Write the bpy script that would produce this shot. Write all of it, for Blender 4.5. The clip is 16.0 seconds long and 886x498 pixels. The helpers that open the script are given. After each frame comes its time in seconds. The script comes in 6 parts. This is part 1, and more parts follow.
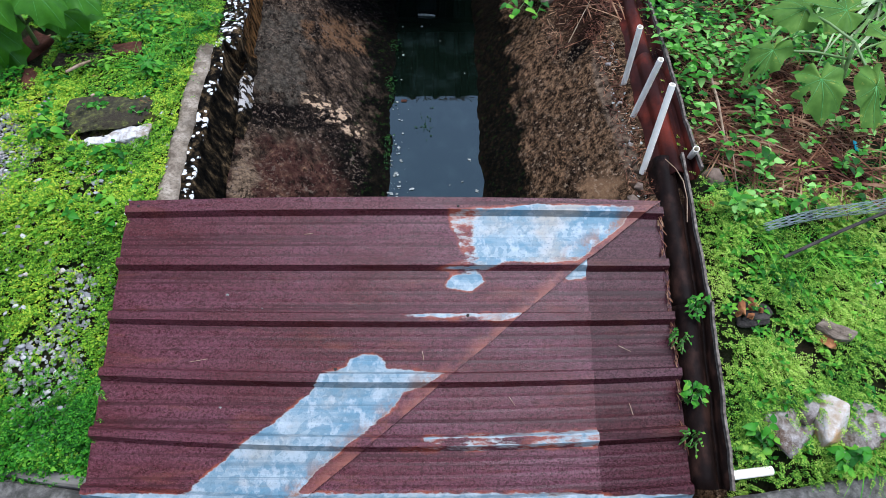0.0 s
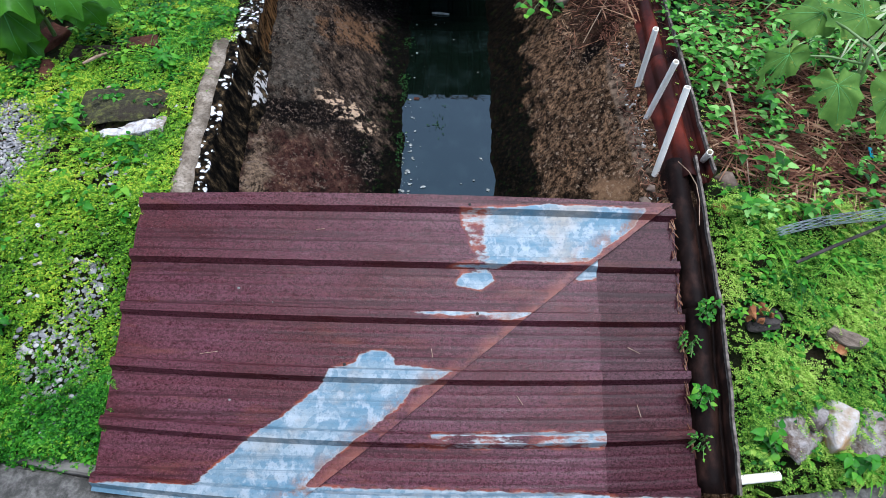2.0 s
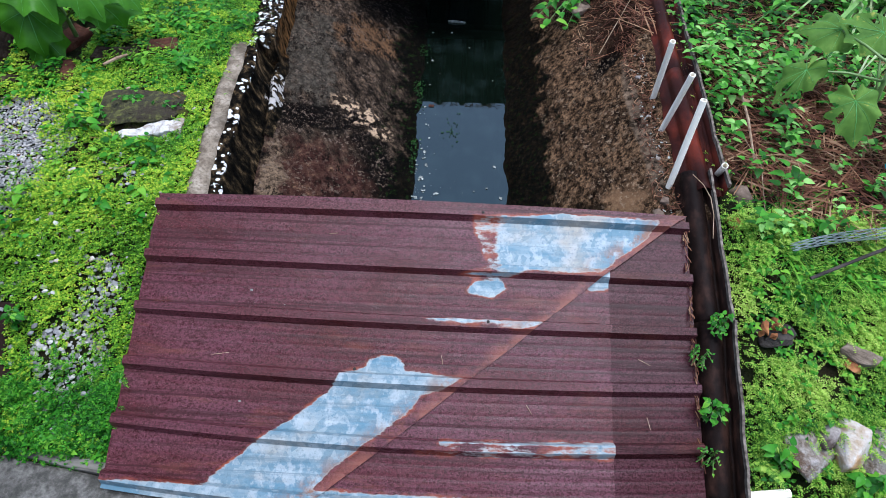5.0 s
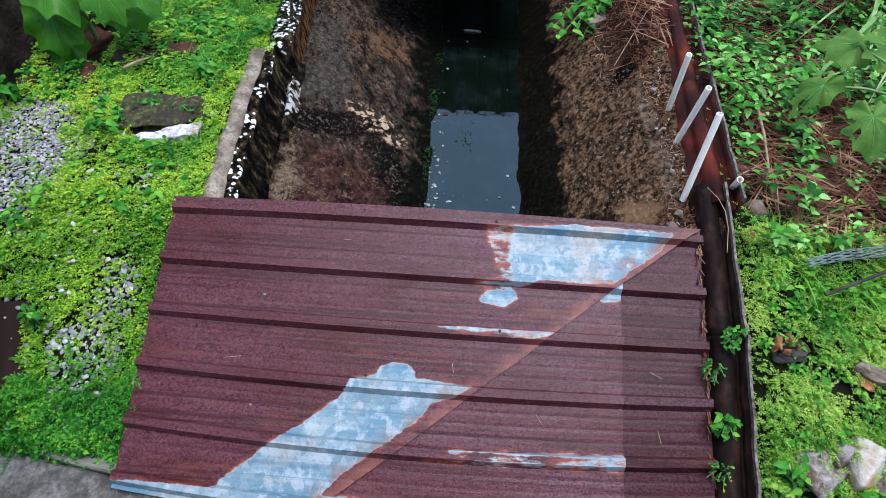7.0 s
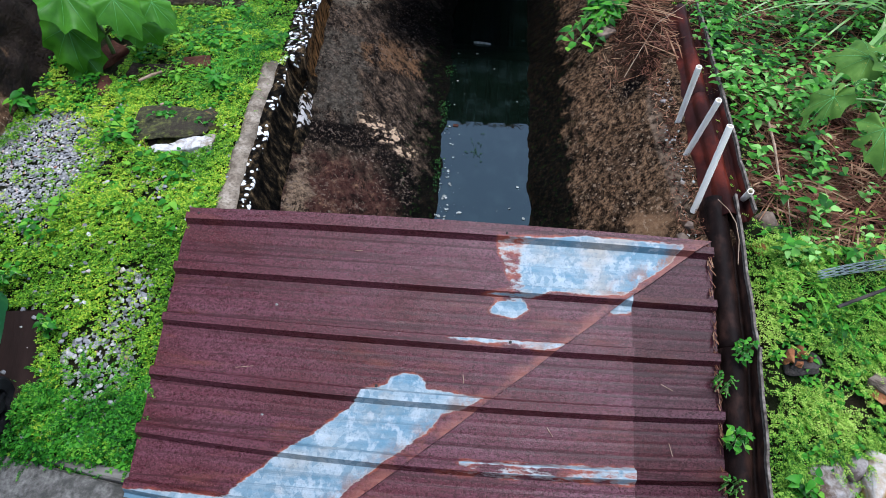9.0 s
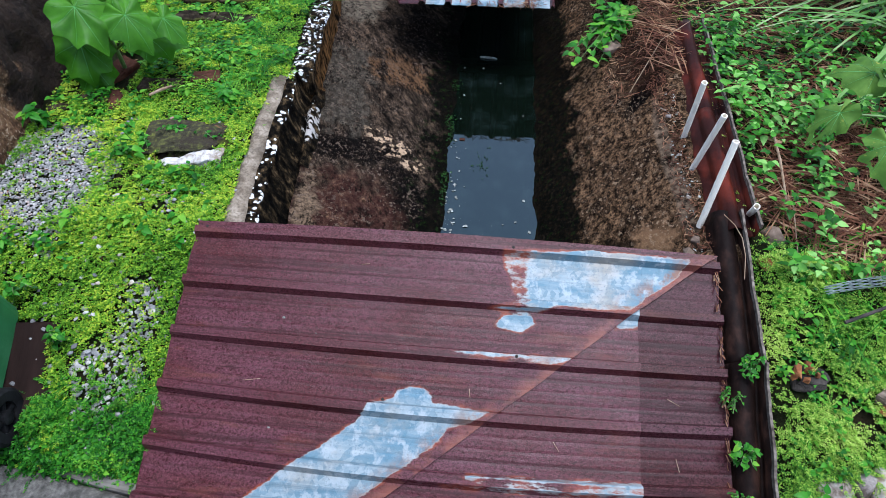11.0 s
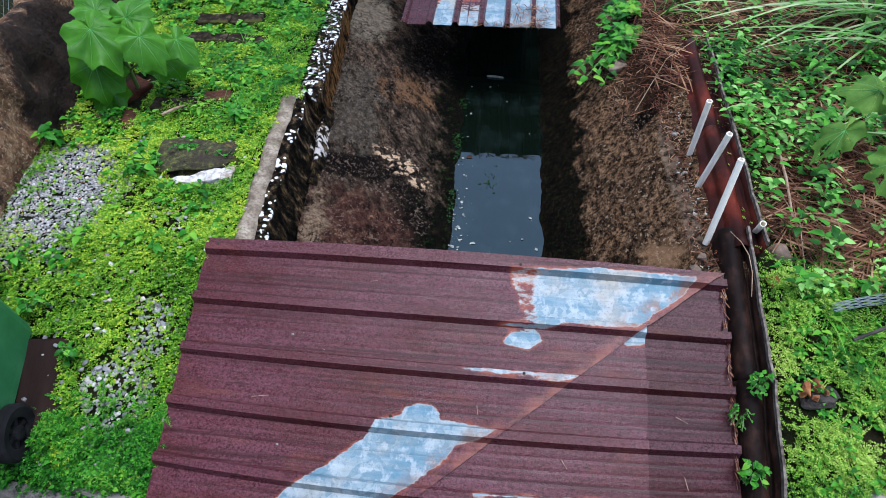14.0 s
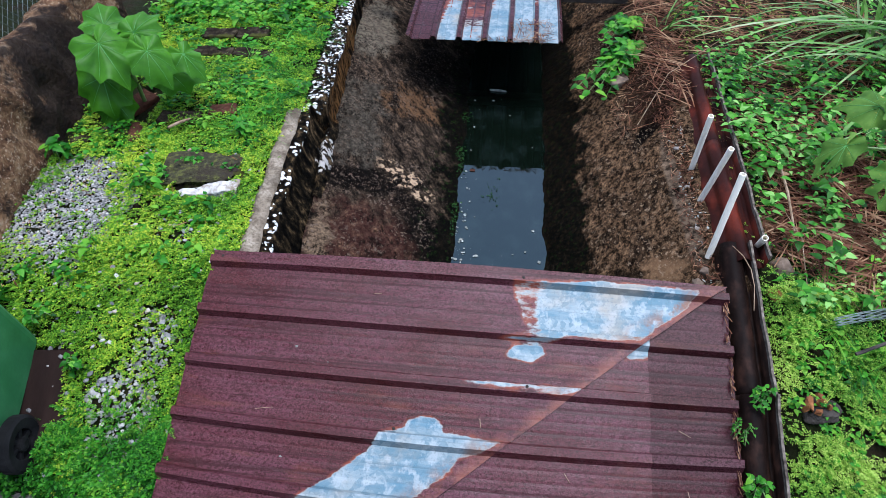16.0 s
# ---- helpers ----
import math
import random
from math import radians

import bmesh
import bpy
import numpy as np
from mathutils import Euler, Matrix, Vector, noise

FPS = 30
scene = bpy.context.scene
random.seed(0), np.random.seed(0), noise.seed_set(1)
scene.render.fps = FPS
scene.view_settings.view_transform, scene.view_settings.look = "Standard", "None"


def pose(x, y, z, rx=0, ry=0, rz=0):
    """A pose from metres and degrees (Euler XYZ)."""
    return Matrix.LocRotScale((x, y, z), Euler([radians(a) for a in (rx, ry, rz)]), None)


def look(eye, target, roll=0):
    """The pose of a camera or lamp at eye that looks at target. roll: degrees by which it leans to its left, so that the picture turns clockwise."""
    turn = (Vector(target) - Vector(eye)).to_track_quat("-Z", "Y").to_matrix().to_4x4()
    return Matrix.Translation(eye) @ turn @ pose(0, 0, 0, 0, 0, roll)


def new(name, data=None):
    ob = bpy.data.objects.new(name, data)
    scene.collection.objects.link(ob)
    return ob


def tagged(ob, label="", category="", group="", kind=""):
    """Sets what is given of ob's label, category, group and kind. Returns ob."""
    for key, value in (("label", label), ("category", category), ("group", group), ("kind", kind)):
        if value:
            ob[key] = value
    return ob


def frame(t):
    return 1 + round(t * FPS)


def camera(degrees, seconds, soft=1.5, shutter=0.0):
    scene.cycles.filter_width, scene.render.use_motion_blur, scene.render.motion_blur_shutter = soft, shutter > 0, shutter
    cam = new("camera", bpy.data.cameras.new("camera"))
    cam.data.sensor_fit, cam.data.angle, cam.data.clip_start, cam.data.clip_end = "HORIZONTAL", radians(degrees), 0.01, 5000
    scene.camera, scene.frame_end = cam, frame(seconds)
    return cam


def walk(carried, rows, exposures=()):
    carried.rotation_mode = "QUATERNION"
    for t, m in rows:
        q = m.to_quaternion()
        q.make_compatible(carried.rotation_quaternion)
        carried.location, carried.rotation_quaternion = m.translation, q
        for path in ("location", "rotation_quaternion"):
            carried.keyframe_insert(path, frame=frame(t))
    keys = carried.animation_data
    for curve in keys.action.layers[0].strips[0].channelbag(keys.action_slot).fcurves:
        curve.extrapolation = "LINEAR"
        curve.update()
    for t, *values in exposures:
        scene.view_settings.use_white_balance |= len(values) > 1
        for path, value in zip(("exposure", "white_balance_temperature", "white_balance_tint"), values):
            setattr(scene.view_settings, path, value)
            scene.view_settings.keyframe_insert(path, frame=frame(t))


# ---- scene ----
# ---- camera ----
cam = camera(70.96, 16.0, soft=0.55)
PATH = [
    (0.0, 0.0001, 0.0003, 1.7027, 38.952, 0.006, -0.006),
    (0.5, -0.0007, -0.0023, 1.6998, 38.801, 0.084, 0.210),
    (1.0, -0.0019, -0.0035, 1.7015, 38.765, 0.148, 0.495),
    (1.5, -0.0101, -0.0066, 1.7015, 38.845, -0.050, 0.945),
    (2.0, -0.0141, -0.0061, 1.7035, 38.866, -0.271, 1.346),
    (2.5, -0.0159, -0.0074, 1.7064, 38.907, -0.322, 1.595),
    (3.0, -0.0172, -0.0071, 1.7068, 38.981, -0.269, 1.837),
    (5.5, -0.0337, -0.0096, 1.7097, 39.577, -0.685, 3.275),
    (6.0, -0.0390, -0.0077, 1.7122, 39.683, -0.789, 3.662),
    (6.5, -0.0421, -0.0089, 1.7130, 39.916, -0.748, 4.014),
    (7.0, -0.0440, -0.0095, 1.7166, 40.060, -0.687, 4.332),
    (7.5, -0.0471, -0.0111, 1.7208, 40.302, -0.499, 4.530),
    (8.0, -0.0505, -0.0115, 1.7236, 40.524, -0.343, 4.678),
    (8.5, -0.0489, -0.0135, 1.7269, 40.794, -0.225, 4.852),
    (9.0, -0.0512, -0.0148, 1.7288, 40.978, -0.163, 4.937),
    (11.5, -0.0592, -0.0167, 1.7467, 42.315, 0.063, 5.529),
    (12.0, -0.0611, -0.0185, 1.7500, 42.596, 0.091, 5.609),
    (12.5, -0.0609, -0.0230, 1.7517, 43.040, 0.184, 5.656),
    (13.0, -0.0582, -0.0226, 1.7574, 43.279, 0.477, 5.613),
    (13.5, -0.0615, -0.0241, 1.7569, 43.340, 0.390, 5.717),
    (14.0, -0.0596, -0.0275, 1.7580, 43.566, 0.488, 5.816),
    (14.5, -0.0604, -0.0273, 1.7623, 43.698, 0.576, 5.758),
    (15.0, -0.0618, -0.0291, 1.7638, 43.987, 0.578, 5.804),
    (15.5, -0.0627, -0.0302, 1.7684, 44.223, 0.553, 5.928),
    (16.0, -0.0651, -0.0339, 1.7726, 44.621, 0.467, 6.081),
]
walk(cam, [(t, pose(x, y, z, rx, ry, rz)) for t, x, y, z, rx, ry, rz in PATH],
     exposures=[(0.0, 0.95, 5450, 15)])

# ---- light ----
world = bpy.data.worlds.new("overcast_sky")
scene.world = world
world.use_nodes = True
wn, wl = world.node_tree.nodes, world.node_tree.links
sky = wn.new("ShaderNodeTexSky")
sky.sky_type, sky.sun_disc = "NISHITA", False
sky.sun_elevation, sky.sun_rotation = radians(78), radians(90)
sky.air_density, sky.dust_density = 1.2, 1.0
cloud = wn.new("ShaderNodeHueSaturation")
cloud.inputs["Saturation"].default_value = 0.55
wl.new(sky.outputs[0], cloud.inputs["Color"])
wl.new(cloud.outputs[0], wn["Background"].inputs[0])
wn["Background"].inputs[1].default_value = 0.14
sun = bpy.data.lights.new("sun", "SUN")
sun.energy, sun.angle, sun.color = 2.45, radians(44), (1.0, 0.96, 0.88)
lamp = new("sun", sun)
lamp.matrix_world = look((1.0, 1.7, 7), (0, 1.5, 0))


# ---- materials ----
class Nodes:
    """A short hand for node materials."""

    def __init__(self, name, rough=0.8, metal=0.0):
        self.mat = bpy.data.materials.new(name)
        self.mat.use_nodes = True
        self.n, self.l = self.mat.node_tree.nodes, self.mat.node_tree.links
        self.b = self.n["Principled BSDF"]
        self.b.inputs["Roughness"].default_value = rough
        self.b.inputs["Metallic"].default_value = metal
        self.co = self.n.new("ShaderNodeTexCoord").outputs["Object"]

    def link(self, a, b):
        self.l.new(a, b)

    def place(self, scale=(1, 1, 1)):
        m = self.n.new("ShaderNodeMapping")
        m.inputs["Scale"].default_value = scale
        self.link(self.co, m.inputs["Vector"])
        return m.outputs[0]

    def noise(self, scale, detail=6, stretch=(1, 1, 1), rough=0.6):
        t = self.n.new("ShaderNodeTexNoise")
        t.inputs["Scale"].default_value, t.inputs["Detail"].default_value = scale, detail
        t.inputs["Roughness"].default_value = rough
        self.link(self.place(stretch), t.inputs["Vector"])
        return t.outputs["Fac"]

    def slanted(self, scale, turn, stretch, detail=8, rough=0.65):
        """Noise drawn out along a direction, turn degrees from the y axis."""
        m = self.n.new("ShaderNodeMapping")
        m.vector_type = "TEXTURE"
        m.inputs["Rotation"].default_value = (0, 0, radians(turn))
        m.inputs["Scale"].default_value = (1, stretch, 1)
        self.link(self.co, m.inputs["Vector"])
        t = self.n.new("ShaderNodeTexNoise")
        t.inputs["Scale"].default_value, t.inputs["Detail"].default_value = scale, detail
        t.inputs["Roughness"].default_value = rough
        self.link(m.outputs[0], t.inputs["Vector"])
        return t.outputs["Fac"]

    def stain(self, x, y, rx, ry, turn=0, ragged=0.9, grain=9, edge=0.25):
        """The mask of one ragged stain of the surface, lying at x, y."""
        m = self.n.new("ShaderNodeMapping")
        m.vector_type = "TEXTURE"
        m.inputs["Location"].default_value = (x, y, 0)
        m.inputs["Rotation"].default_value = (0, 0, radians(turn))
        m.inputs["Scale"].default_value = (rx, ry, 1000)
        self.link(self.co, m.inputs["Vector"])
        v = self.n.new("ShaderNodeVectorMath")
        v.operation = "LENGTH"
        self.link(m.outputs[0], v.inputs[0])
        d = self.math("SUBTRACT", 1.0, v.outputs["Value"])
        d = self.math("ADD", d, self.math("MULTIPLY", self.math("SUBTRACT", self.noise(grain, 9, (1, 1, 1), 0.68), 0.5), 2.2 * ragged))
        return self.ramp(d, (0.0, 0.0), (edge, 1.0))

    def cells(self, scale, feature="F1"):
        t = self.n.new("ShaderNodeTexVoronoi")
        t.feature = feature
        t.inputs["Scale"].default_value = scale
        self.link(self.co, t.inputs["Vector"])
        return t

    def ramp(self, fac, *stops):
        r = self.n.new("ShaderNodeValToRGB")
        e = r.color_ramp.elements
        while len(e) < len(stops):
            e.new(0.5)
        for el, (p, c) in zip(e, stops):
            el.position = p
            el.color = (c, c, c, 1) if isinstance(c, (int, float)) else (*c, 1)
        self.link(fac, r.inputs[0])
        return r.outputs[0]

    def mix(self, fac, a, b, kind="MIX"):
        m = self.n.new("ShaderNodeMix")
        m.data_type, m.blend_type = "RGBA", kind
        for sock, v in ((m.inputs[0], fac), (m.inputs[6], a), (m.inputs[7], b)):
            if isinstance(v, (int, float)):
                sock.default_value = v
            elif isinstance(v, tuple):
                sock.default_value = (*v, 1)
            else:
                self.link(v, sock)
        return m.outputs[2]

    def math(self, op, a, b=0.0):
        m = self.n.new("ShaderNodeMath")
        m.operation = op
        for sock, v in ((m.inputs[0], a), (m.inputs[1], b)):
            if isinstance(v, (int, float)):
                sock.default_value = v
            else:
                self.link(v, sock)
        return m.outputs[0]

    def attr(self, name):
        a = self.n.new("ShaderNodeAttribute")
        a.attribute_name = name
        return a.outputs["Fac"]

    def island(self):
        return self.n.new("ShaderNodeNewGeometry").outputs["Random Per Island"]

    def each(self):
        return self.n.new("ShaderNodeObjectInfo").outputs["Random"]

    def color(self, c):
        self.link(c, self.b.inputs["Base Color"]) if not isinstance(c, tuple) else setattr(self.b.inputs["Base Color"], "default_value", (*c, 1))

    def rough(self, r):
        self.link(r, self.b.inputs["Roughness"])

    def bump(self, height, strength=0.4, dist=0.01):
        b = self.n.new("ShaderNodeBump")
        b.inputs["Strength"].default_value, b.inputs["Distance"].default_value = strength, dist
        self.link(height, b.inputs["Height"])
        self.link(b.outputs[0], self.b.inputs["Normal"])


def soil_material():
    m = Nodes("damp_soil", 0.9)
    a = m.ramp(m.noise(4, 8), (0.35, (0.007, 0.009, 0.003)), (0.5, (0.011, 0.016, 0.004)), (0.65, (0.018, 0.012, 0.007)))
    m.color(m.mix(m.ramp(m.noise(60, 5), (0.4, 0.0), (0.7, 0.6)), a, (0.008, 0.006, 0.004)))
    m.b.inputs["Specular IOR Level"].default_value = 0.06
    m.bump(m.noise(70, 8), 0.8, 0.02)
    return m.mat


def slope_base(name):
    m = Nodes(name, 0.7)
    m.b.inputs["Specular IOR Level"].default_value = 0.008
    return m


def finish_slope(m, c, moss, chip, tint):
    """Sharp pits and pale chips, a near-black tone towards the water with moss in it, fine relief."""
    pit = m.math("MULTIPLY", m.ramp(m.noise(46, 7, (1.2, 0.7, 1), 0.68), (0.54, 0.0), (0.555, 0.85)), m.ramp(m.noise(5.5, 6), (0.42, 0.15), (0.56, 1.0)))
    c = m.mix(pit, c, (0.004, 0.0033, 0.0028))
    c = m.mix(1.0, c, tint, "MULTIPLY")
    flint = m.math("MULTIPLY", m.ramp(m.noise(64, 7, (0.9, 0.75, 1), 0.7), (0.565, 0.0), (0.58, 0.8)), m.ramp(m.noise(7, 6, (1, 0.8, 1)), (0.45, 0.08), (0.58, 1.0)))
    c = m.mix(flint, c, chip)
    # The attribute rises towards the water and blends the colour to near black.
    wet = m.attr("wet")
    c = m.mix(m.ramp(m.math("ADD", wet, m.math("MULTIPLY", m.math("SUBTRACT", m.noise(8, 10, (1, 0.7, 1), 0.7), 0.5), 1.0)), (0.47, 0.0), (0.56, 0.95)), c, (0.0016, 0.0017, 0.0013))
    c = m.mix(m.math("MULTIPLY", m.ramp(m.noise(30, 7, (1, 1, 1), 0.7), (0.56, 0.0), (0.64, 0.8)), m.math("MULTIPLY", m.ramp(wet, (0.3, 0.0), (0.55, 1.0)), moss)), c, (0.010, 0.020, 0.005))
    m.color(c)
    m.bump(m.math("ADD", m.noise(70, 10, (1, 0.8, 1), 0.75), m.math("MULTIPLY", m.noise(9, 6), 0.5)), 0.9, 0.009)
    return m.mat


def slope_left_material():
    """Old wet concrete: slanting grey streaks, black algae, a maroon silt patch and a peeled buff flake."""
    m = slope_base("black_streaked_channel_concrete")
    streak = m.slanted(24, 34, 3.0, 12, 0.78)
    c = m.ramp(streak, (0.41, (0.0025, 0.0022, 0.002)), (0.48, (0.014, 0.011, 0.0085)), (0.55, (0.042, 0.031, 0.022)), (0.66, (0.13, 0.092, 0.06)))
    grey = m.ramp(m.noise(38, 10, (1, 0.7, 1), 0.76), (0.38, (0.012, 0.011, 0.009)), (0.5, (0.034, 0.031, 0.025)), (0.62, (0.085, 0.078, 0.061)))
    c = m.mix(m.math("MULTIPLY", m.stain(-0.88, 2.92, 0.15, 0.5, 8, 1.2, 9), 0.75), c, grey)
    c = m.mix(m.math("MULTIPLY", m.stain(-0.98, 4.0, 0.16, 0.45, 0, 0.9, 9), 0.8), c, m.ramp(m.noise(30, 8), (0.4, (0.05, 0.045, 0.036)), (0.6, (0.13, 0.118, 0.09))))
    ochre = m.stain(-0.62, 3.25, 0.2, 0.2, 30, 1.2, 12)
    c = m.mix(m.math("MULTIPLY", ochre, m.ramp(streak, (0.44, 0.0), (0.58, 0.85))), c, (0.10, 0.055, 0.026))
    maroon = m.ramp(m.noise(19, 11, (1, 0.8, 1), 0.78), (0.36, (0.006, 0.0035, 0.003)), (0.48, (0.028, 0.013, 0.011)), (0.57, (0.052, 0.028, 0.02)), (0.69, (0.16, 0.10, 0.06)))
    c = m.mix(m.stain(-0.66, 1.98, 0.34, 0.36, 0, 1.1, 7, 0.5), c, maroon)
    buff = m.ramp(m.noise(48, 10, (1, 1, 1), 0.76), (0.38, (0.02, 0.015, 0.011)), (0.6, (0.16, 0.118, 0.078)))
    c = m.mix(m.stain(-0.86, 1.90, 0.06, 0.27, 6, 1.2, 10, 0.4), c, buff)
    black = (0.0022, 0.0021, 0.0021)
    c = m.mix(m.math("MULTIPLY", m.stain(-0.73, 2.42, 0.34, 0.12, 24, 1.0, 8, 0.5), 0.96), c, black)
    c = m.mix(m.math("MULTIPLY", m.stain(-0.47, 2.25, 0.11, 0.42, 18, 1.0, 8, 0.5), 0.95), c, black)
    c = m.mix(m.math("MULTIPLY", m.stain(-0.66, 1.68, 0.15, 0.10, 0, 1.1, 9, 0.5), 0.85), c, black)
    c = m.mix(m.math("MULTIPLY", m.stain(-0.52, 3.75, 0.30, 0.45, 16, 0.9, 7, 0.5), 0.9), c, black)
    speck = m.ramp(m.noise(95, 9, (1, 0.7, 1), 0.78), (0.56, 0.0), (0.62, 0.6))
    c = m.mix(m.math("MULTIPLY", speck, m.ramp(m.noise(6, 6), (0.44, 0.0), (0.6, 1.0))), c, (0.15, 0.11, 0.08))
    peel = m.math("MULTIPLY", m.stain(-0.555, 2.525, 0.19, 0.085, -32, 0.6, 14), m.ramp(m.noise(26, 6, (1, 1, 1), 0.6), (0.515, 0.0), (0.535, 1.0)))
    c = m.mix(peel, c, (0.36, 0.27, 0.18))
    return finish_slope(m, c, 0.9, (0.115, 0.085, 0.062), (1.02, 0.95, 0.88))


def slope_right_material():
    """Scoured buff concrete with brown mottling and one black blot."""
    m = slope_base("scoured_buff_channel_concrete")
    mottle = m.slanted(42, -24, 1.4, 12, 0.82)
    c = m.ramp(mottle, (0.42, (0.004, 0.003, 0.002)), (0.48, (0.04, 0.026, 0.016)), (0.53, (0.125, 0.084, 0.05)), (0.62, (0.27, 0.182, 0.11)))
    broad = m.ramp(m.noise(7, 12, (1, 0.8, 1), 0.76), (0.47, 0.0), (0.56, 0.8))
    c = m.mix(broad, c, m.ramp(mottle, (0.42, (0.003, 0.0025, 0.002)), (0.64, (0.052, 0.034, 0.022))))
    c = m.mix(m.math("MULTIPLY", m.stain(0.64, 1.80, 0.11, 0.10, 0, 1.3, 12, 0.5), 0.6), c, (0.22, 0.145, 0.085))
    c = m.mix(m.math("MULTIPLY", m.stain(0.52, 1.78, 0.07, 0.12, 20, 0.8, 10), 0.8), c, (0.004, 0.0035, 0.003))
    rim = m.ramp(m.noise(30, 8), (0.4, (0.03, 0.024, 0.018)), (0.6, (0.19, 0.15, 0.11)))
    c = m.mix(m.stain(0.755, 2.15, 0.035, 0.55, 2, 0.5, 9), c, rim)
    c = m.mix(m.stain(0.70, 2.79, 0.055, 0.15, -28, 0.45, 16), c, (0.0025, 0.0022, 0.0022))
    c = m.mix(m.math("MULTIPLY", m.stain(0.75, 3.15, 0.16, 0.35, 0, 0.7, 8), 0.85), c, (0.02, 0.011, 0.008))
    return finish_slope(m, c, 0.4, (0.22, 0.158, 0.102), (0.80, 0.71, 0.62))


def lichen_concrete_material(pale=False):
    m = Nodes("lichen_concrete" if not pale else "bare_mortar", 0.9)
    if pale:
        c = m.ramp(m.noise(16, 9, (1, 1, 1), 0.7), (0.35, (0.11, 0.085, 0.06)), (0.5, (0.22, 0.18, 0.13)), (0.65, (0.34, 0.29, 0.22)))
        c = m.mix(m.ramp(m.noise(90, 6), (0.5, 0.0), (0.62, 0.6)), c, (0.09, 0.07, 0.05))
        c = m.mix(m.ramp(m.noise(5, 9, (1, 1, 1), 0.7), (0.53, 0.0), (0.63, 0.7)), c, (0.07, 0.055, 0.038))
    else:
        c = m.ramp(m.noise(26, 10, (1, 0.8, 0.3), 0.74), (0.43, (0.0018, 0.0016, 0.0013)), (0.52, (0.009, 0.007, 0.0045)), (0.59, (0.05, 0.033, 0.016)), (0.70, (0.19, 0.13, 0.07)))
        c = m.mix(m.math("MULTIPLY", m.stain(-1.04, 3.3, 0.12, 0.6, 6, 0.9, 12), m.math("SUBTRACT", 0.8, m.attr("crest"))), c, m.ramp(m.noise(30, 8, (1, 1, 0.3), 0.7), (0.42, (0.004, 0.003, 0.002)), (0.6, (0.16, 0.08, 0.026))))
        spots = m.cells(36)
        size = m.ramp(m.noise(7, 5), (0.38, 0.10), (0.62, 0.50))
        rag = m.math("MULTIPLY", m.math("SUBTRACT", m.noise(90, 5), 0.5), 0.6)
        fleck = m.ramp(m.math("SUBTRACT", m.math("ADD", size, rag), spots.outputs["Distance"]), (0.0, 0.0), (0.05, 1.0))
        c = m.mix(m.math("MULTIPLY", fleck, m.ramp(m.attr("crest"), (0.55, 0.0), (0.8, 1.0))), c, m.ramp(m.noise(60, 4), (0.4, (0.45, 0.45, 0.42)), (0.6, (0.72, 0.72, 0.69))))
        far = m.math("MULTIPLY", m.stain(-1.12, 3.6, 0.2, 0.95, 6, 0.4, 8), m.ramp(m.noise(44, 7, (1.2, 0.7, 1), 0.62), (0.57, 0.0), (0.60, 0.85)))
        c = m.mix(m.math("MULTIPLY", far, m.ramp(m.attr("crest"), (0.55, 0.0), (0.8, 1.0))), c, (0.46, 0.47, 0.46))
        patch = m.math("MULTIPLY", m.stain(-0.955, 2.47, 0.04, 0.17, 6, 0.8, 14, 0.12), m.ramp(m.noise(26, 6), (0.52, 0.0), (0.55, 1.0)))
        c = m.mix(patch, c, (0.34, 0.32, 0.29))
    m.color(c)
    m.b.inputs["Specular IOR Level"].default_value = 0.015
    m.bump(m.noise(50, 9), 0.9, 0.014)
    return m.mat


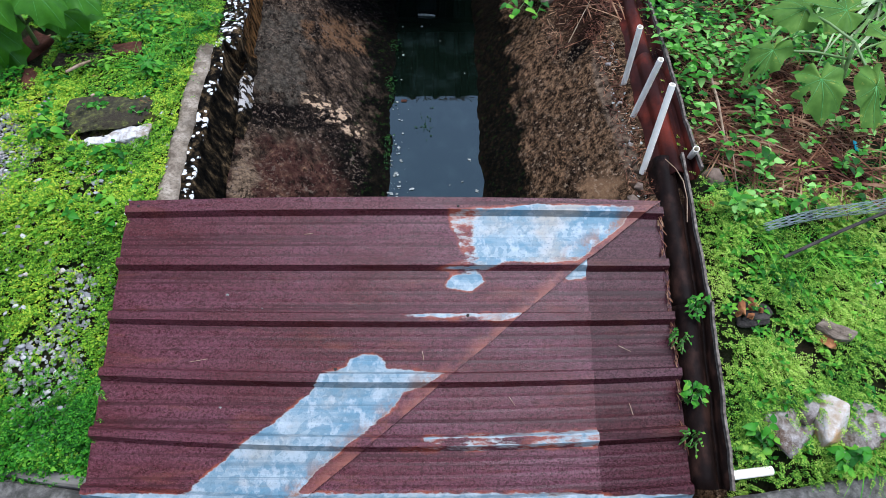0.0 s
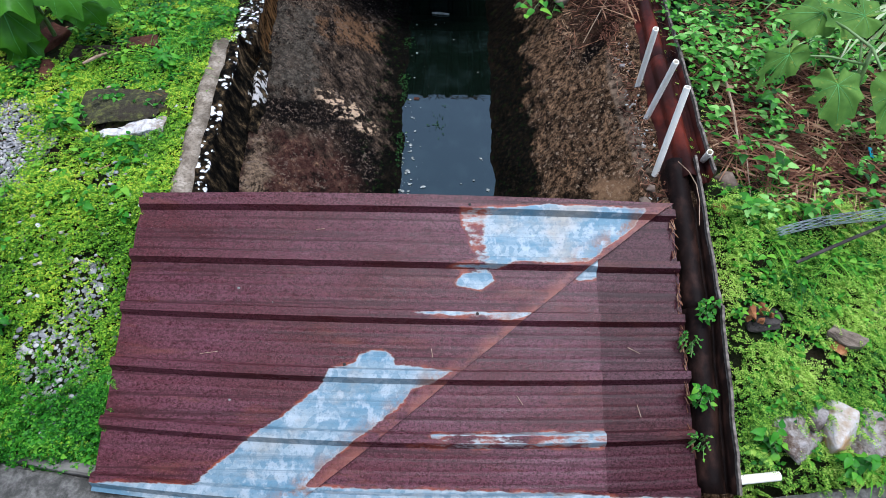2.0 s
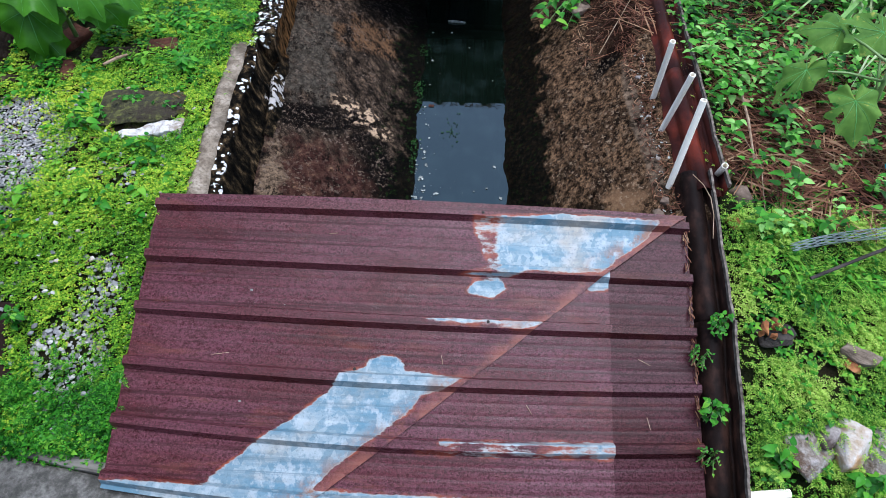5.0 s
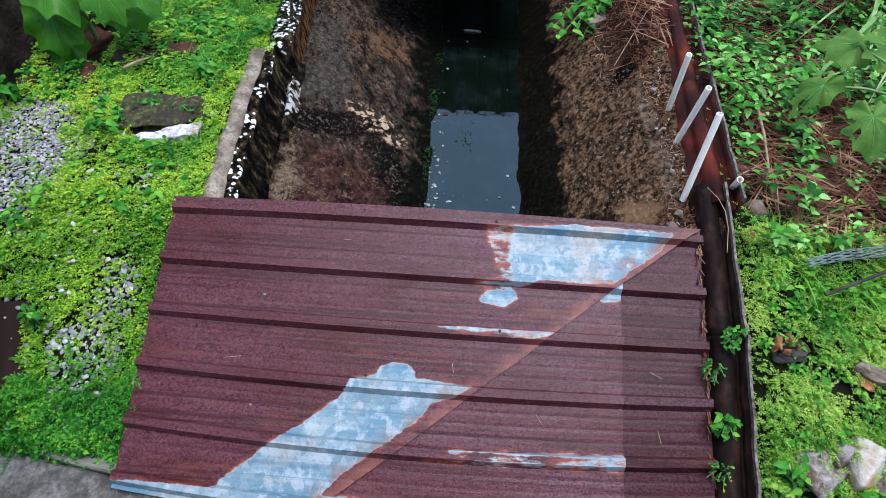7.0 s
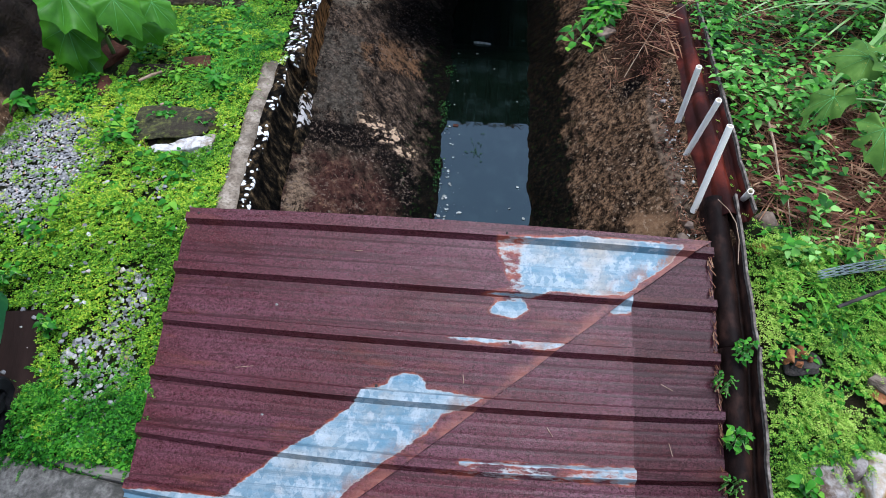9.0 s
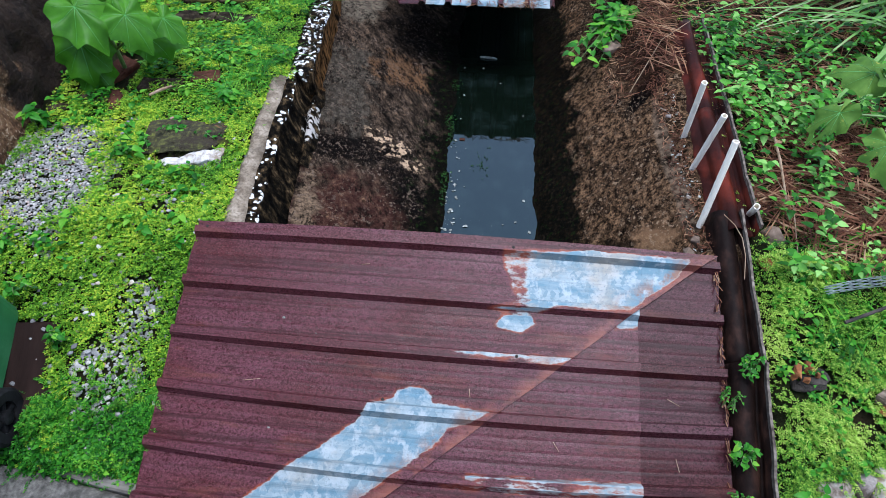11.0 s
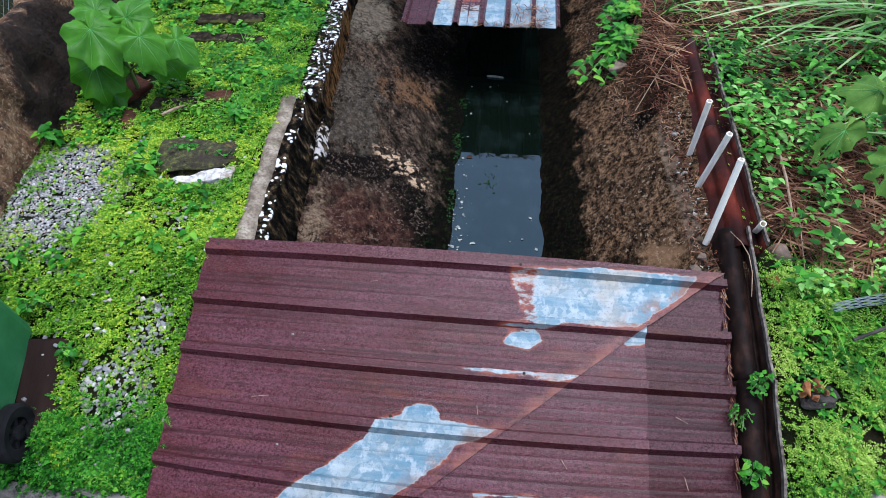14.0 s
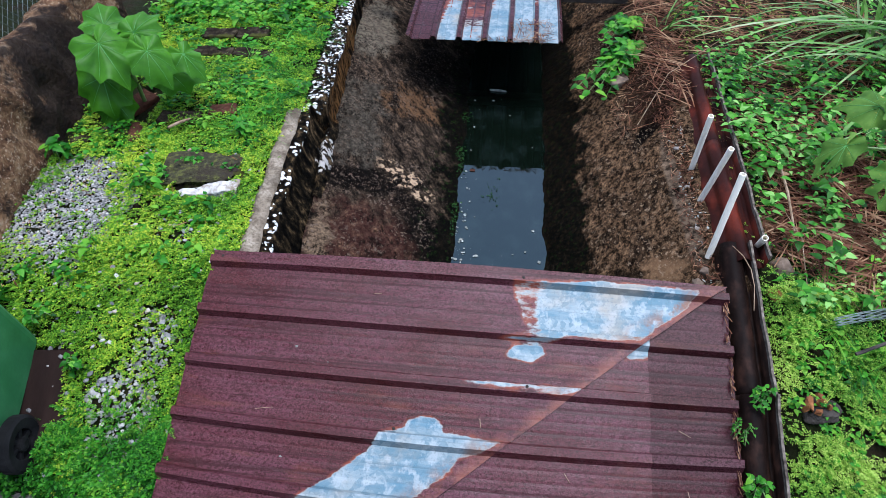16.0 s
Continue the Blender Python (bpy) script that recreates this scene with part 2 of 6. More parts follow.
def rust_material(name, wetness=0.42, tone=1.0, shine=0.55):
    """Evenly rusted steel; where the attribute 'bare' is above zero the zinc still shows."""
    m = Nodes(name, 0.45)

    def shade(r, g, b):
        return (r * tone, g * tone, b * tone)
    rust = m.ramp(m.noise(2.6, 9, (0.5, 1.6, 1)), (0.3, shade(0.068, 0.015, 0.013)), (0.5, shade(0.098, 0.030, 0.038)), (0.72, shade(0.125, 0.048, 0.064)))
    rust = m.mix(m.ramp(m.noise(130, 9, (0.85, 1, 1), 0.75), (0.42, 0.9), (0.55, 0.0)), rust, shade(0.026, 0.007, 0.006))
    rust = m.mix(m.ramp(m.noise(300, 3), (0.57, 0.0), (0.68, 0.6)), rust, shade(0.21, 0.085, 0.09))
    rust = m.mix(m.ramp(m.noise(3.0, 8, (0.14, 13, 1), 0.72), (0.51, 0.0), (0.59, 0.72)), rust, shade(0.030, 0.009, 0.009))
    rust = m.mix(m.ramp(m.noise(5, 8, (0.4, 2.2, 1), 0.7), (0.56, 0.0), (0.70, 0.55)), rust, shade(0.15, 0.048, 0.030))
    drip = m.math("MULTIPLY", m.ramp(m.noise(60, 5), (0.66, 0.0), (0.70, 0.9)), m.ramp(m.noise(4, 4), (0.5, 0.0), (0.6, 1.0)))
    rust = m.mix(drip, rust, shade(0.011, 0.005, 0.005))
    near_cut = m.math("MULTIPLY", m.ramp(m.attr("cut"), (0.0, 0.9), (0.05, 0.0)), m.ramp(m.noise(9, 8, (1, 1, 1), 0.7), (0.40, 0.0), (0.54, 1.0)))
    rust = m.mix(near_cut, rust, shade(0.20, 0.070, 0.048))
    bare = m.math("ADD", m.attr("bare"), m.math("MULTIPLY", m.math("SUBTRACT", m.noise(34, 8, (0.4, 1, 1), 0.7), 0.5), 0.034))
    spangle = m.cells(52).outputs["Color"]
    zinc = m.ramp(spangle, (0.25, (0.125, 0.185, 0.215)), (0.75, (0.215, 0.265, 0.28)))
    zinc = m.mix(m.ramp(m.noise(9, 8, (0.25, 1.6, 1)), (0.46, 0.0), (0.6, 0.75)), zinc, (0.07, 0.15, 0.20))
    zinc = m.mix(m.ramp(m.noise(26, 6, (0.8, 0.6, 1), 0.6), (0.52, 0.0), (0.6, 0.7)), zinc, (0.29, 0.33, 0.34))
    zinc = m.mix(m.ramp(m.noise(5, 8, (0.7, 1, 1)), (0.53, 0.0), (0.68, 0.6)), zinc, (0.28, 0.23, 0.165))
    zinc = m.mix(m.ramp(m.noise(3.4, 6, (0.1, 14, 1)), (0.58, 0.0), (0.68, 0.6)), zinc, (0.065, 0.10, 0.12))
    zinc = m.mix(m.ramp(m.noise(120, 6), (0.56, 0.0), (0.66, 0.5)), zinc, (0.08, 0.12, 0.14))
    zinc = m.mix(m.math("MULTIPLY", m.ramp(m.attr("cut"), (0.03, 0.9), (0.09, 0.0)), m.ramp(m.noise(13, 8, (1, 1, 1), 0.7), (0.44, 0.0), (0.56, 1.0))), zinc, (0.17, 0.085, 0.05))
    rim = m.ramp(m.math("SUBTRACT", 0.006, bare), (0.0, 0.0), (0.004, 1.0))
    zinc = m.mix(m.math("MULTIPLY", rim, 0.6), zinc, (0.34, 0.30, 0.25))
    edge = m.ramp(bare, (0.0, 0.0), (0.0025, 1.0))
    fringe = m.mix(m.math("MULTIPLY", m.ramp(m.math("ADD", bare, 0.009), (0.0, 0.0), (0.009, 0.75)), m.ramp(m.noise(7, 6), (0.46, 0.0), (0.58, 1.0))), rust, (0.23, 0.055, 0.025))
    m.color(m.mix(edge, fringe, zinc))
    m.rough(m.mix(edge, m.ramp(m.noise(26, 7, (0.4, 1, 1)), (0.3, wetness - 0.12), (0.7, wetness + 0.16)), (0.42, 0.42, 0.42)))
    m.link(m.math("MULTIPLY", edge, 0.08), m.b.inputs["Metallic"])
    m.link(m.mix(edge, (shine, shine, shine), (0.12, 0.12, 0.12)), m.b.inputs["Specular IOR Level"])
    m.bump(m.noise(190, 7), 0.45, 0.0018)
    return m.mat


def plain_material(name, stops, scale=20, rough=0.7, bump=0.4, dist=0.004, stretch=(1, 1, 1), metal=0.0, each=False, grime=None, grime_at=(0.48, 0.62), spec=None):
    m = Nodes(name, rough, metal)
    k = len(stops)
    c = m.ramp(m.noise(scale, 8, stretch), *[(0.3 + 0.4 * i / max(1, k - 1), s) for i, s in enumerate(stops)])
    if each:
        c = m.mix(m.ramp(m.each(), (0.0, 0.35), (1.0, 0.0)), c, (0.03, 0.025, 0.02))
    if grime:
        c = m.mix(m.ramp(m.noise(scale * 0.2, 9, (1, 1, 1), 0.68), (grime_at[0], 0.0), (grime_at[1], 0.93)), c, grime)
    m.color(c)
    m.b.inputs["Specular IOR Level"].default_value = spec if spec is not None else (0.5 if rough < 0.6 else 0.25)
    m.bump(m.noise(scale * 3, 8, stretch), bump, dist)
    return m.mat


def leaf_material(name, stops, patch=2.5, rough=0.5, tint=None, glow=0.42, spec=0.13):
    m = Nodes(name, rough)
    a = m.math("ADD", m.math("MULTIPLY", m.island(), 0.5), m.math("SUBTRACT", m.math("MULTIPLY", m.noise(patch, 6), 1.25), 0.36))
    k = len(stops)
    c = m.ramp(a, *[(0.2 + 0.6 * i / max(1, k - 1), s) for i, s in enumerate(stops)])
    if tint:
        c = m.mix(m.ramp(m.noise(25, 4), (0.6, 0.0), (0.68, 0.7)), c, tint)
    m.color(c)
    m.b.inputs["Specular IOR Level"].default_value = spec
    m.bump(m.noise(60, 4), 0.35, 0.004)
    t = m.n.new("ShaderNodeBsdfTranslucent")
    m.link(c, t.inputs[0])
    mixs = m.n.new("ShaderNodeMixShader")
    mixs.inputs[0].default_value = glow
    m.link(m.b.outputs[0], mixs.inputs[1])
    m.link(t.outputs[0], mixs.inputs[2])
    m.link(mixs.outputs[0], m.n["Material Output"].inputs[0])
    return m.mat


def wall_material():
    """Old brown render: pale scoured grit, rust-brown damp, a near-black patch by the plant."""
    m = Nodes("stained_rendered_wall", 0.88)
    c = m.ramp(m.noise(12, 11, (1, 1, 1), 0.74), (0.36, (0.03, 0.015, 0.008)), (0.47, (0.10, 0.053, 0.026)), (0.56, (0.19, 0.115, 0.06)), (0.68, (0.34, 0.25, 0.165)))
    c = m.mix(m.ramp(m.noise(60, 6, (1, 1, 1), 0.65), (0.58, 0.0), (0.60, 0.7)), c, (0.32, 0.24, 0.165))
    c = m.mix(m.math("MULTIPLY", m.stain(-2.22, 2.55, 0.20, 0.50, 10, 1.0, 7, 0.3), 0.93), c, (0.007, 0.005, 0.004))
    c = m.mix(m.math("MULTIPLY", m.ramp(m.noise(4.5, 9, (1, 1, 1), 0.7), (0.54, 0.0), (0.62, 0.9)), 1.0), c, (0.008, 0.006, 0.0045))
    m.color(c)
    m.b.inputs["Specular IOR Level"].default_value = 0.12
    m.bump(m.noise(40, 9), 1.0, 0.02)
    return m.mat


def water_material():
    m = Nodes("still_murky_water", 0.02)
    film = m.ramp(m.noise(7, 9, (1, 0.7, 1), 0.7), (0.5, 0.0), (0.66, 1.0))
    m.color(m.mix(film, (0.002, 0.004, 0.0025), (0.007, 0.012, 0.010)))
    m.rough(m.ramp(film, (0.0, 0.015), (1.0, 0.06)))
    m.b.inputs["IOR"].default_value = 1.78
    m.b.inputs["Specular Tint"].default_value = (0.70, 0.94, 0.98, 1)
    m.bump(m.noise(5, 2), 0.02, 0.01)
    return m.mat


SOIL = soil_material()
SLOPE_LEFT = slope_left_material()
SLOPE_RIGHT = slope_right_material()
LICHEN = lichen_concrete_material()
MORTAR = lichen_concrete_material(True)
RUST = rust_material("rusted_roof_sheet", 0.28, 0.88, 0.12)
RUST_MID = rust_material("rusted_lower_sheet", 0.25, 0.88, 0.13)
# Shade below the far sheet is put into this near-black underside colour.
SHADED_UNDERSIDE = plain_material("shade_black_sheet_underside", [(0.003, 0.002, 0.0018), (0.005, 0.0035, 0.003), (0.010, 0.006, 0.005)], 12, 0.9, spec=0.0)
RUST_WET = rust_material("wet_rusted_sheet", 0.16, 0.56, 0.08)
WATER = water_material()
CAP = plain_material("rusted_ridge_steel", [(0.003, 0.002, 0.0016), (0.008, 0.0045, 0.0035), (0.03, 0.0145, 0.010)], 18, 0.5, 0.6, 0.004, (1, 0.7, 1), spec=0.04)
CAPRED = plain_material("red_rusted_ridge_steel", [(0.004, 0.0025, 0.002), (0.026, 0.0065, 0.0045), (0.11, 0.019, 0.010)], 6, 0.45, 0.4, 0.004, (1, 0.6, 1), spec=0.05)
CUTEDGE = plain_material("weathered_cut_edge", [(0.035, 0.028, 0.022), (0.12, 0.10, 0.08), (0.22, 0.19, 0.155)], 45, 0.85, 0.8, 0.004, spec=0.05)
PVC = plain_material("weathered_white_pvc", [(0.80, 0.73, 0.56), (0.92, 0.86, 0.71), (0.93, 0.90, 0.79)], 9, 0.4, 0.1, 0.002, (1, 1, 0.3), grime=(0.55, 0.47, 0.3), grime_at=(0.6, 0.7))
LEDGE = plain_material("rough_slab_concrete", [(0.06, 0.056, 0.048), (0.13, 0.122, 0.105), (0.21, 0.2, 0.175)], 60, 0.9, 1.0, 0.01, grime=(0.05, 0.048, 0.04))
TIMBER = plain_material("grey_weathered_timber", [(0.06, 0.055, 0.045), (0.13, 0.12, 0.10), (0.19, 0.18, 0.155)], 22, 0.85, 0.6, 0.005, (0.12, 1, 1))
WALLROCK = wall_material()
UNSEEN_WALL = plain_material("unseen_wall_plaster", [(0.34, 0.32, 0.28), (0.42, 0.395, 0.35), (0.48, 0.45, 0.4)], 3, 0.9)
BLACKBLOCK = plain_material("mossy_black_block", [(0.006, 0.005, 0.004), (0.022, 0.017, 0.011), (0.075, 0.06, 0.038)], 22, 0.9, 1.0, 0.014, grime=(0.05, 0.055, 0.012), grime_at=(0.5, 0.58), spec=0.03)
MOSS = plain_material("olive_moss", [(0.012, 0.012, 0.006), (0.045, 0.042, 0.018), (0.13, 0.14, 0.03)], 45, 0.95, 1.0, 0.012, grime=(0.03, 0.022, 0.014))
WHITEWASH = plain_material("peeling_whitewash", [(0.26, 0.23, 0.19), (0.46, 0.44, 0.41), (0.56, 0.545, 0.52)], 40, 0.85, 0.7, 0.006, grime=(0.2, 0.16, 0.11), grime_at=(0.56, 0.62))
BRICK = plain_material("old_red_brick", [(0.02, 0.009, 0.006), (0.055, 0.022, 0.013), (0.1, 0.042, 0.024)], 20, 0.9, 0.9, 0.008, spec=0.08)
BINGREEN = plain_material("green_bin_plastic", [(0.022, 0.11, 0.034), (0.034, 0.15, 0.05), (0.055, 0.2, 0.075)], 9, 0.38, 0.2, 0.003, spec=0.3)
BLACKRUBBER = plain_material("black_bin_plastic", [(0.006, 0.006, 0.006), (0.012, 0.012, 0.012), (0.02, 0.02, 0.02)], 12, 0.5, 0.3, 0.003, spec=0.03)
BOARD = plain_material("wet_dark_board", [(0.008, 0.005, 0.004), (0.018, 0.010, 0.008), (0.03, 0.017, 0.013)], 12, 0.6, 0.5, 0.004, (1, 0.2, 1), spec=0.07)


# ---- building helpers ----
def mesh_of(name, verts, faces):
    me = bpy.data.meshes.new(name)
    me.from_pydata([tuple(v) for v in verts], [], faces)
    me.update()
    return me


def smooth(me):
    me.polygons.foreach_set("use_smooth", [True] * len(me.polygons))
    return me


def put(name, me, mat, parent=None, label="", category="", kind="", group="", at=None):
    ob = new(name, me)
    me.materials.append(mat) if len(me.materials) == 0 else None
    ob.parent = parent
    if at is not None:
        ob.matrix_basis = at
    return tagged(ob, label, category, group, kind)


def part(name, bm, mat, parent=None, label="", soft=False):
    me = bpy.data.meshes.new(name)
    bm.to_mesh(me)
    bm.free()
    if soft:
        smooth(me)
    return put(name, me, mat, parent, label)


def empty(name, at, label, category, group=""):
    ob = new(name)
    ob.empty_display_size = 0.05
    ob.matrix_basis = at
    return tagged(ob, label, category, group)


def box_bm(sx, sy, sz, at=(0, 0, 0), bevel=0.004, rough=0.0, cuts=0, seed=0, turn=(0, 0, 0)):
    """A worn block: bevelled, cut finer and made uneven."""
    bm = bmesh.new()
    bmesh.ops.create_cube(bm, size=1, matrix=Matrix.Diagonal((sx, sy, sz, 1)))
    if bevel:
        bmesh.ops.bevel(bm, geom=bm.edges[:], offset=bevel, segments=2, affect="EDGES", profile=0.6)
    if cuts:
        bmesh.ops.subdivide_edges(bm, edges=[e for e in bm.edges if e.calc_length() > 0.03], cuts=cuts, use_grid_fill=True)
    if rough:
        for v in bm.verts:
            v.co += rough * noise.noise_vector(v.co * 14 + Vector((seed * 3.1, seed, 0))) + 0.18 * rough * noise.noise_vector(v.co * 45 + Vector((0, seed, 0)))
    bmesh.ops.transform(bm, matrix=pose(*at, *turn), verts=bm.verts)
    return bm


def rock_bm(sx, sy, sz, seed, subdiv=3, lump=0.28):
    bm = bmesh.new()
    bmesh.ops.create_icosphere(bm, subdivisions=subdiv, radius=1)
    for v in bm.verts:
        p = v.co.copy()
        d = 1 + lump * noise.noise(p * 1.3 + Vector((seed, seed * 2, 0))) + 0.25 * lump * noise.noise(p * 3 + Vector((0, seed, 0))) + 0.05 * lump * noise.noise(p * 14 + Vector((seed, 0, 0)))
        q = p * d
        m = max(abs(q.x), abs(q.y), abs(q.z))
        q = q * (0.6 + 0.4 / max(m, 0.6))
        v.co = Vector((q.x * sx, q.y * sy, q.z * sz))
    return bm


def boulder_bm(sx, sy, sz, seed, corners=11):
    """An angular stone: the hull of scattered corners, its edges worn."""
    r = random.Random(seed)
    bm = bmesh.new()
    sx, sy, sz = sx * 1.12, sy * 1.12, sz * 1.12
    for k in range(corners):
        z = 1 - 2 * (k + 0.5) / corners
        a = k * 2.399 + r.uniform(-0.5, 0.5)
        w = math.sqrt(1 - z * z)
        f = r.uniform(0.8, 1.15)
        bm.verts.new((w * math.cos(a) * f * sx, w * math.sin(a) * f * sy, z * f * sz))
    hull = bmesh.ops.convex_hull(bm, input=bm.verts[:])
    bmesh.ops.delete(bm, geom=[g for g in hull["geom_interior"] if isinstance(g, bmesh.types.BMVert)], context="VERTS")
    bmesh.ops.bevel(bm, geom=bm.edges[:], offset=min(sx, sy, sz) * 0.06, segments=1, affect="EDGES", profile=0.6)
    bmesh.ops.triangulate(bm, faces=bm.faces[:])
    bmesh.ops.subdivide_edges(bm, edges=[e for e in bm.edges if e.calc_length() > 0.012], cuts=2)
    for v in bm.verts:
        v.co += 0.05 * min(sx, sy) * noise.noise_vector(v.co * 45 + Vector((seed, 0, 0))) + 0.15 * min(sx, sy) * noise.noise_vector(v.co * 14 + Vector((seed, 0, 0)))
    return bm


def tube_bm(points, radii, sides=10, cap=True):
    """A tube along points."""
    bm = bmesh.new()
    rings = []
    pts = [Vector(p) for p in points]
    for i, p in enumerate(pts):
        d = (pts[min(i + 1, len(pts) - 1)] - pts[max(i - 1, 0)]).normalized()
        q = d.to_track_quat("Z", "Y")
        r = radii[i] if isinstance(radii, (list, tuple)) else radii
        rings.append([bm.verts.new(p + q @ Vector((r * math.cos(a), r * math.sin(a), 0))) for a in [2 * math.pi * k / sides for k in range(sides)]])
    for a, b in zip(rings, rings[1:]):
        for k in range(sides):
            bm.faces.new((a[k], a[(k + 1) % sides], b[(k + 1) % sides], b[k]))
    if cap:
        bm.faces.new(rings[0][::-1])
        bm.faces.new(rings[-1])
    return bm


def hollow_pipe_bm(length, r_out, r_in, sides=16):
    bm = bmesh.new()
    loops = []
    for r, z in ((r_out, 0), (r_out, length - 0.002), (r_out - 0.001, length), (r_in, length), (r_in, length - 0.15), (0.0005, length - 0.15)):
        loops.append([bm.verts.new((r * math.cos(2 * math.pi * k / sides), r * math.sin(2 * math.pi * k / sides), z)) for k in range(sides)])
    for a, b in zip(loops, loops[1:]):
        for k in range(sides):
            bm.faces.new((a[k], a[(k + 1) % sides], b[(k + 1) % sides], b[k]))
    return bm


# ---- the lie of the land ----
FOLD = 1.56            # here the level bank turns down towards the slab
FALL = math.tan(radians(22))
LEVEL = -0.45          # the water
LEFT, RIGHT = -1.06, 0.97


def bank(x, y):
    """Height of the bank; it falls away towards the slab."""
    z = 0.0 if y > FOLD else -(FOLD - y) * FALL
    if y < 0.74:
        z = max(z - 1.5 * (0.74 - y), -0.55)
    return z


def skew(y):
    """The left wall draws away from the channel's axis as it goes."""
    return -0.09 * (min(max(y, 0.6), 5.0) - 1.6)


def bumpy(x, y):
    return bank(x, y) + 0.018 * noise.noise(Vector((x * 2.3, y * 2.3, 0))) + 0.012 * noise.noise(Vector((x * 7, y * 7, 3))) - 0.012


def axis_values(spans):
    out = []
    for a, b, n in spans:
        out += [a + (b - a) * i / n for i in range(n)]
    return out + [spans[-1][1]]


def build_ground():
    xs = axis_values([(-400, -40, 4), (-40, -6, 8), (-6, -2.7, 8), (-2.7, LEFT, 40), (LEFT, LEFT + 0.02, 1), (LEFT + 0.02, RIGHT - 0.02, 10), (RIGHT - 0.02, RIGHT, 1), (RIGHT, 2.7, 46), (2.7, 6, 8), (6, 40, 8), (40, 400, 4)])
    ys = axis_values([(-400, -40, 4), (-40, -4, 8), (-4, 0.3, 8), (0.3, 4.6, 110), (4.6, 12, 14), (12, 12.1, 1), (12.1, 60, 8), (60, 400, 4)])
    verts, faces = [], []
    for y in ys:
        for x in xs:
            z = bumpy(x, y)
            if LEFT < x < RIGHT and 0.2 < y < 12.05:
                z = -0.95
            if -2.7 < x < 0:
                x += skew(y) * min(1.0, (x + 2.7) / (LEFT + 2.7), max(0.0, -x / 0.9))
            verts.append((x, y, z))
    n = len(xs)
    for j in range(len(ys) - 1):
        for i in range(n - 1):
            faces.append((j * n + i, j * n + i + 1, (j + 1) * n + i + 1, (j + 1) * n + i))
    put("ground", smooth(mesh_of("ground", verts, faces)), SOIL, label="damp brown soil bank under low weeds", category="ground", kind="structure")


def strip(name, sections, ys, mat, label, category, attr=None, rough=0.006, kind="structure", parent=None, ends=False):
    """A long sheet: for each y a section of (x, z) points, made uneven."""
    verts, faces, values = [], [], []
    for y in ys:
        row = sections(y)
        for k, (x, z, *w) in enumerate(row):
            d = rough * noise.noise_vector(Vector((x * 6, y * 6, z * 6))) + rough * 0.4 * noise.noise_vector(Vector((x * 25, y * 25, z * 25)))
            verts.append((x + d.x, y, z + d.z))
            values.append(w[0] if w else 0.0)
    n = len(row)
    for j in range(len(ys) - 1):
        for k in range(n - 1):
            faces.append((j * n + k, j * n + k + 1, (j + 1) * n + k + 1, (j + 1) * n + k))
    if ends:
        faces += [tuple(range(n))[::-1], tuple((len(ys) - 1) * n + k for k in range(n))]
    me = smooth(mesh_of(name, verts, faces))
    if attr:
        me.attributes.new(attr, "FLOAT", "POINT").data.foreach_set("value", values)
    return put(name, me, mat, parent, label=label, category=category, kind=kind)


def under_cover(y):
    """Nothing of the channel may stand above this where the sheets cover it."""
    return 9.0 if y > 1.6 else -(FOLD - y) * FALL - 0.09


def build_channel():
    ys = axis_values([(0.3, 1.6, 20), (1.6, 4.6, 100), (4.6, 12, 20)])

    def left_slope(y):
        out = []
        for k in range(29):
            u = k / 28
            top = -0.888 + skew(y)
            x = top + u * (-0.145 - top)
            z = -0.17 - 0.34 * u ** 1.1
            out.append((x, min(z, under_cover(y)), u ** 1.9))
        return out

    def right_slope(y):
        out = []
        for k in range(34):
            u = k / 28
            x = 0.115 + u * 0.71
            z = min(-0.51 + 0.50 * u ** 0.95, -0.014)
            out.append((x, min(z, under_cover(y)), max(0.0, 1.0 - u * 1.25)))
        return out

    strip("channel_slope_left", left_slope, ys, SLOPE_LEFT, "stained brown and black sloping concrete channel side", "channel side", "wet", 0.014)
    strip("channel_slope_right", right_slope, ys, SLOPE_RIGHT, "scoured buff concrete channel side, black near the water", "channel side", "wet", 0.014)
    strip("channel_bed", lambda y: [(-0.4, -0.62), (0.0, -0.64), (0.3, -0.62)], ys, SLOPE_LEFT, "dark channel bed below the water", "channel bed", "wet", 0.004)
    me = mesh_of("water", [(-0.4, 0.3, LEVEL), (0.35, 0.3, LEVEL), (0.35, 12, LEVEL), (-0.4, 12, LEVEL)], [(0, 1, 2, 3)])
    put("water", me, WATER, label="still dark water in the drain channel, reflecting the sky", category="water", kind="structure")


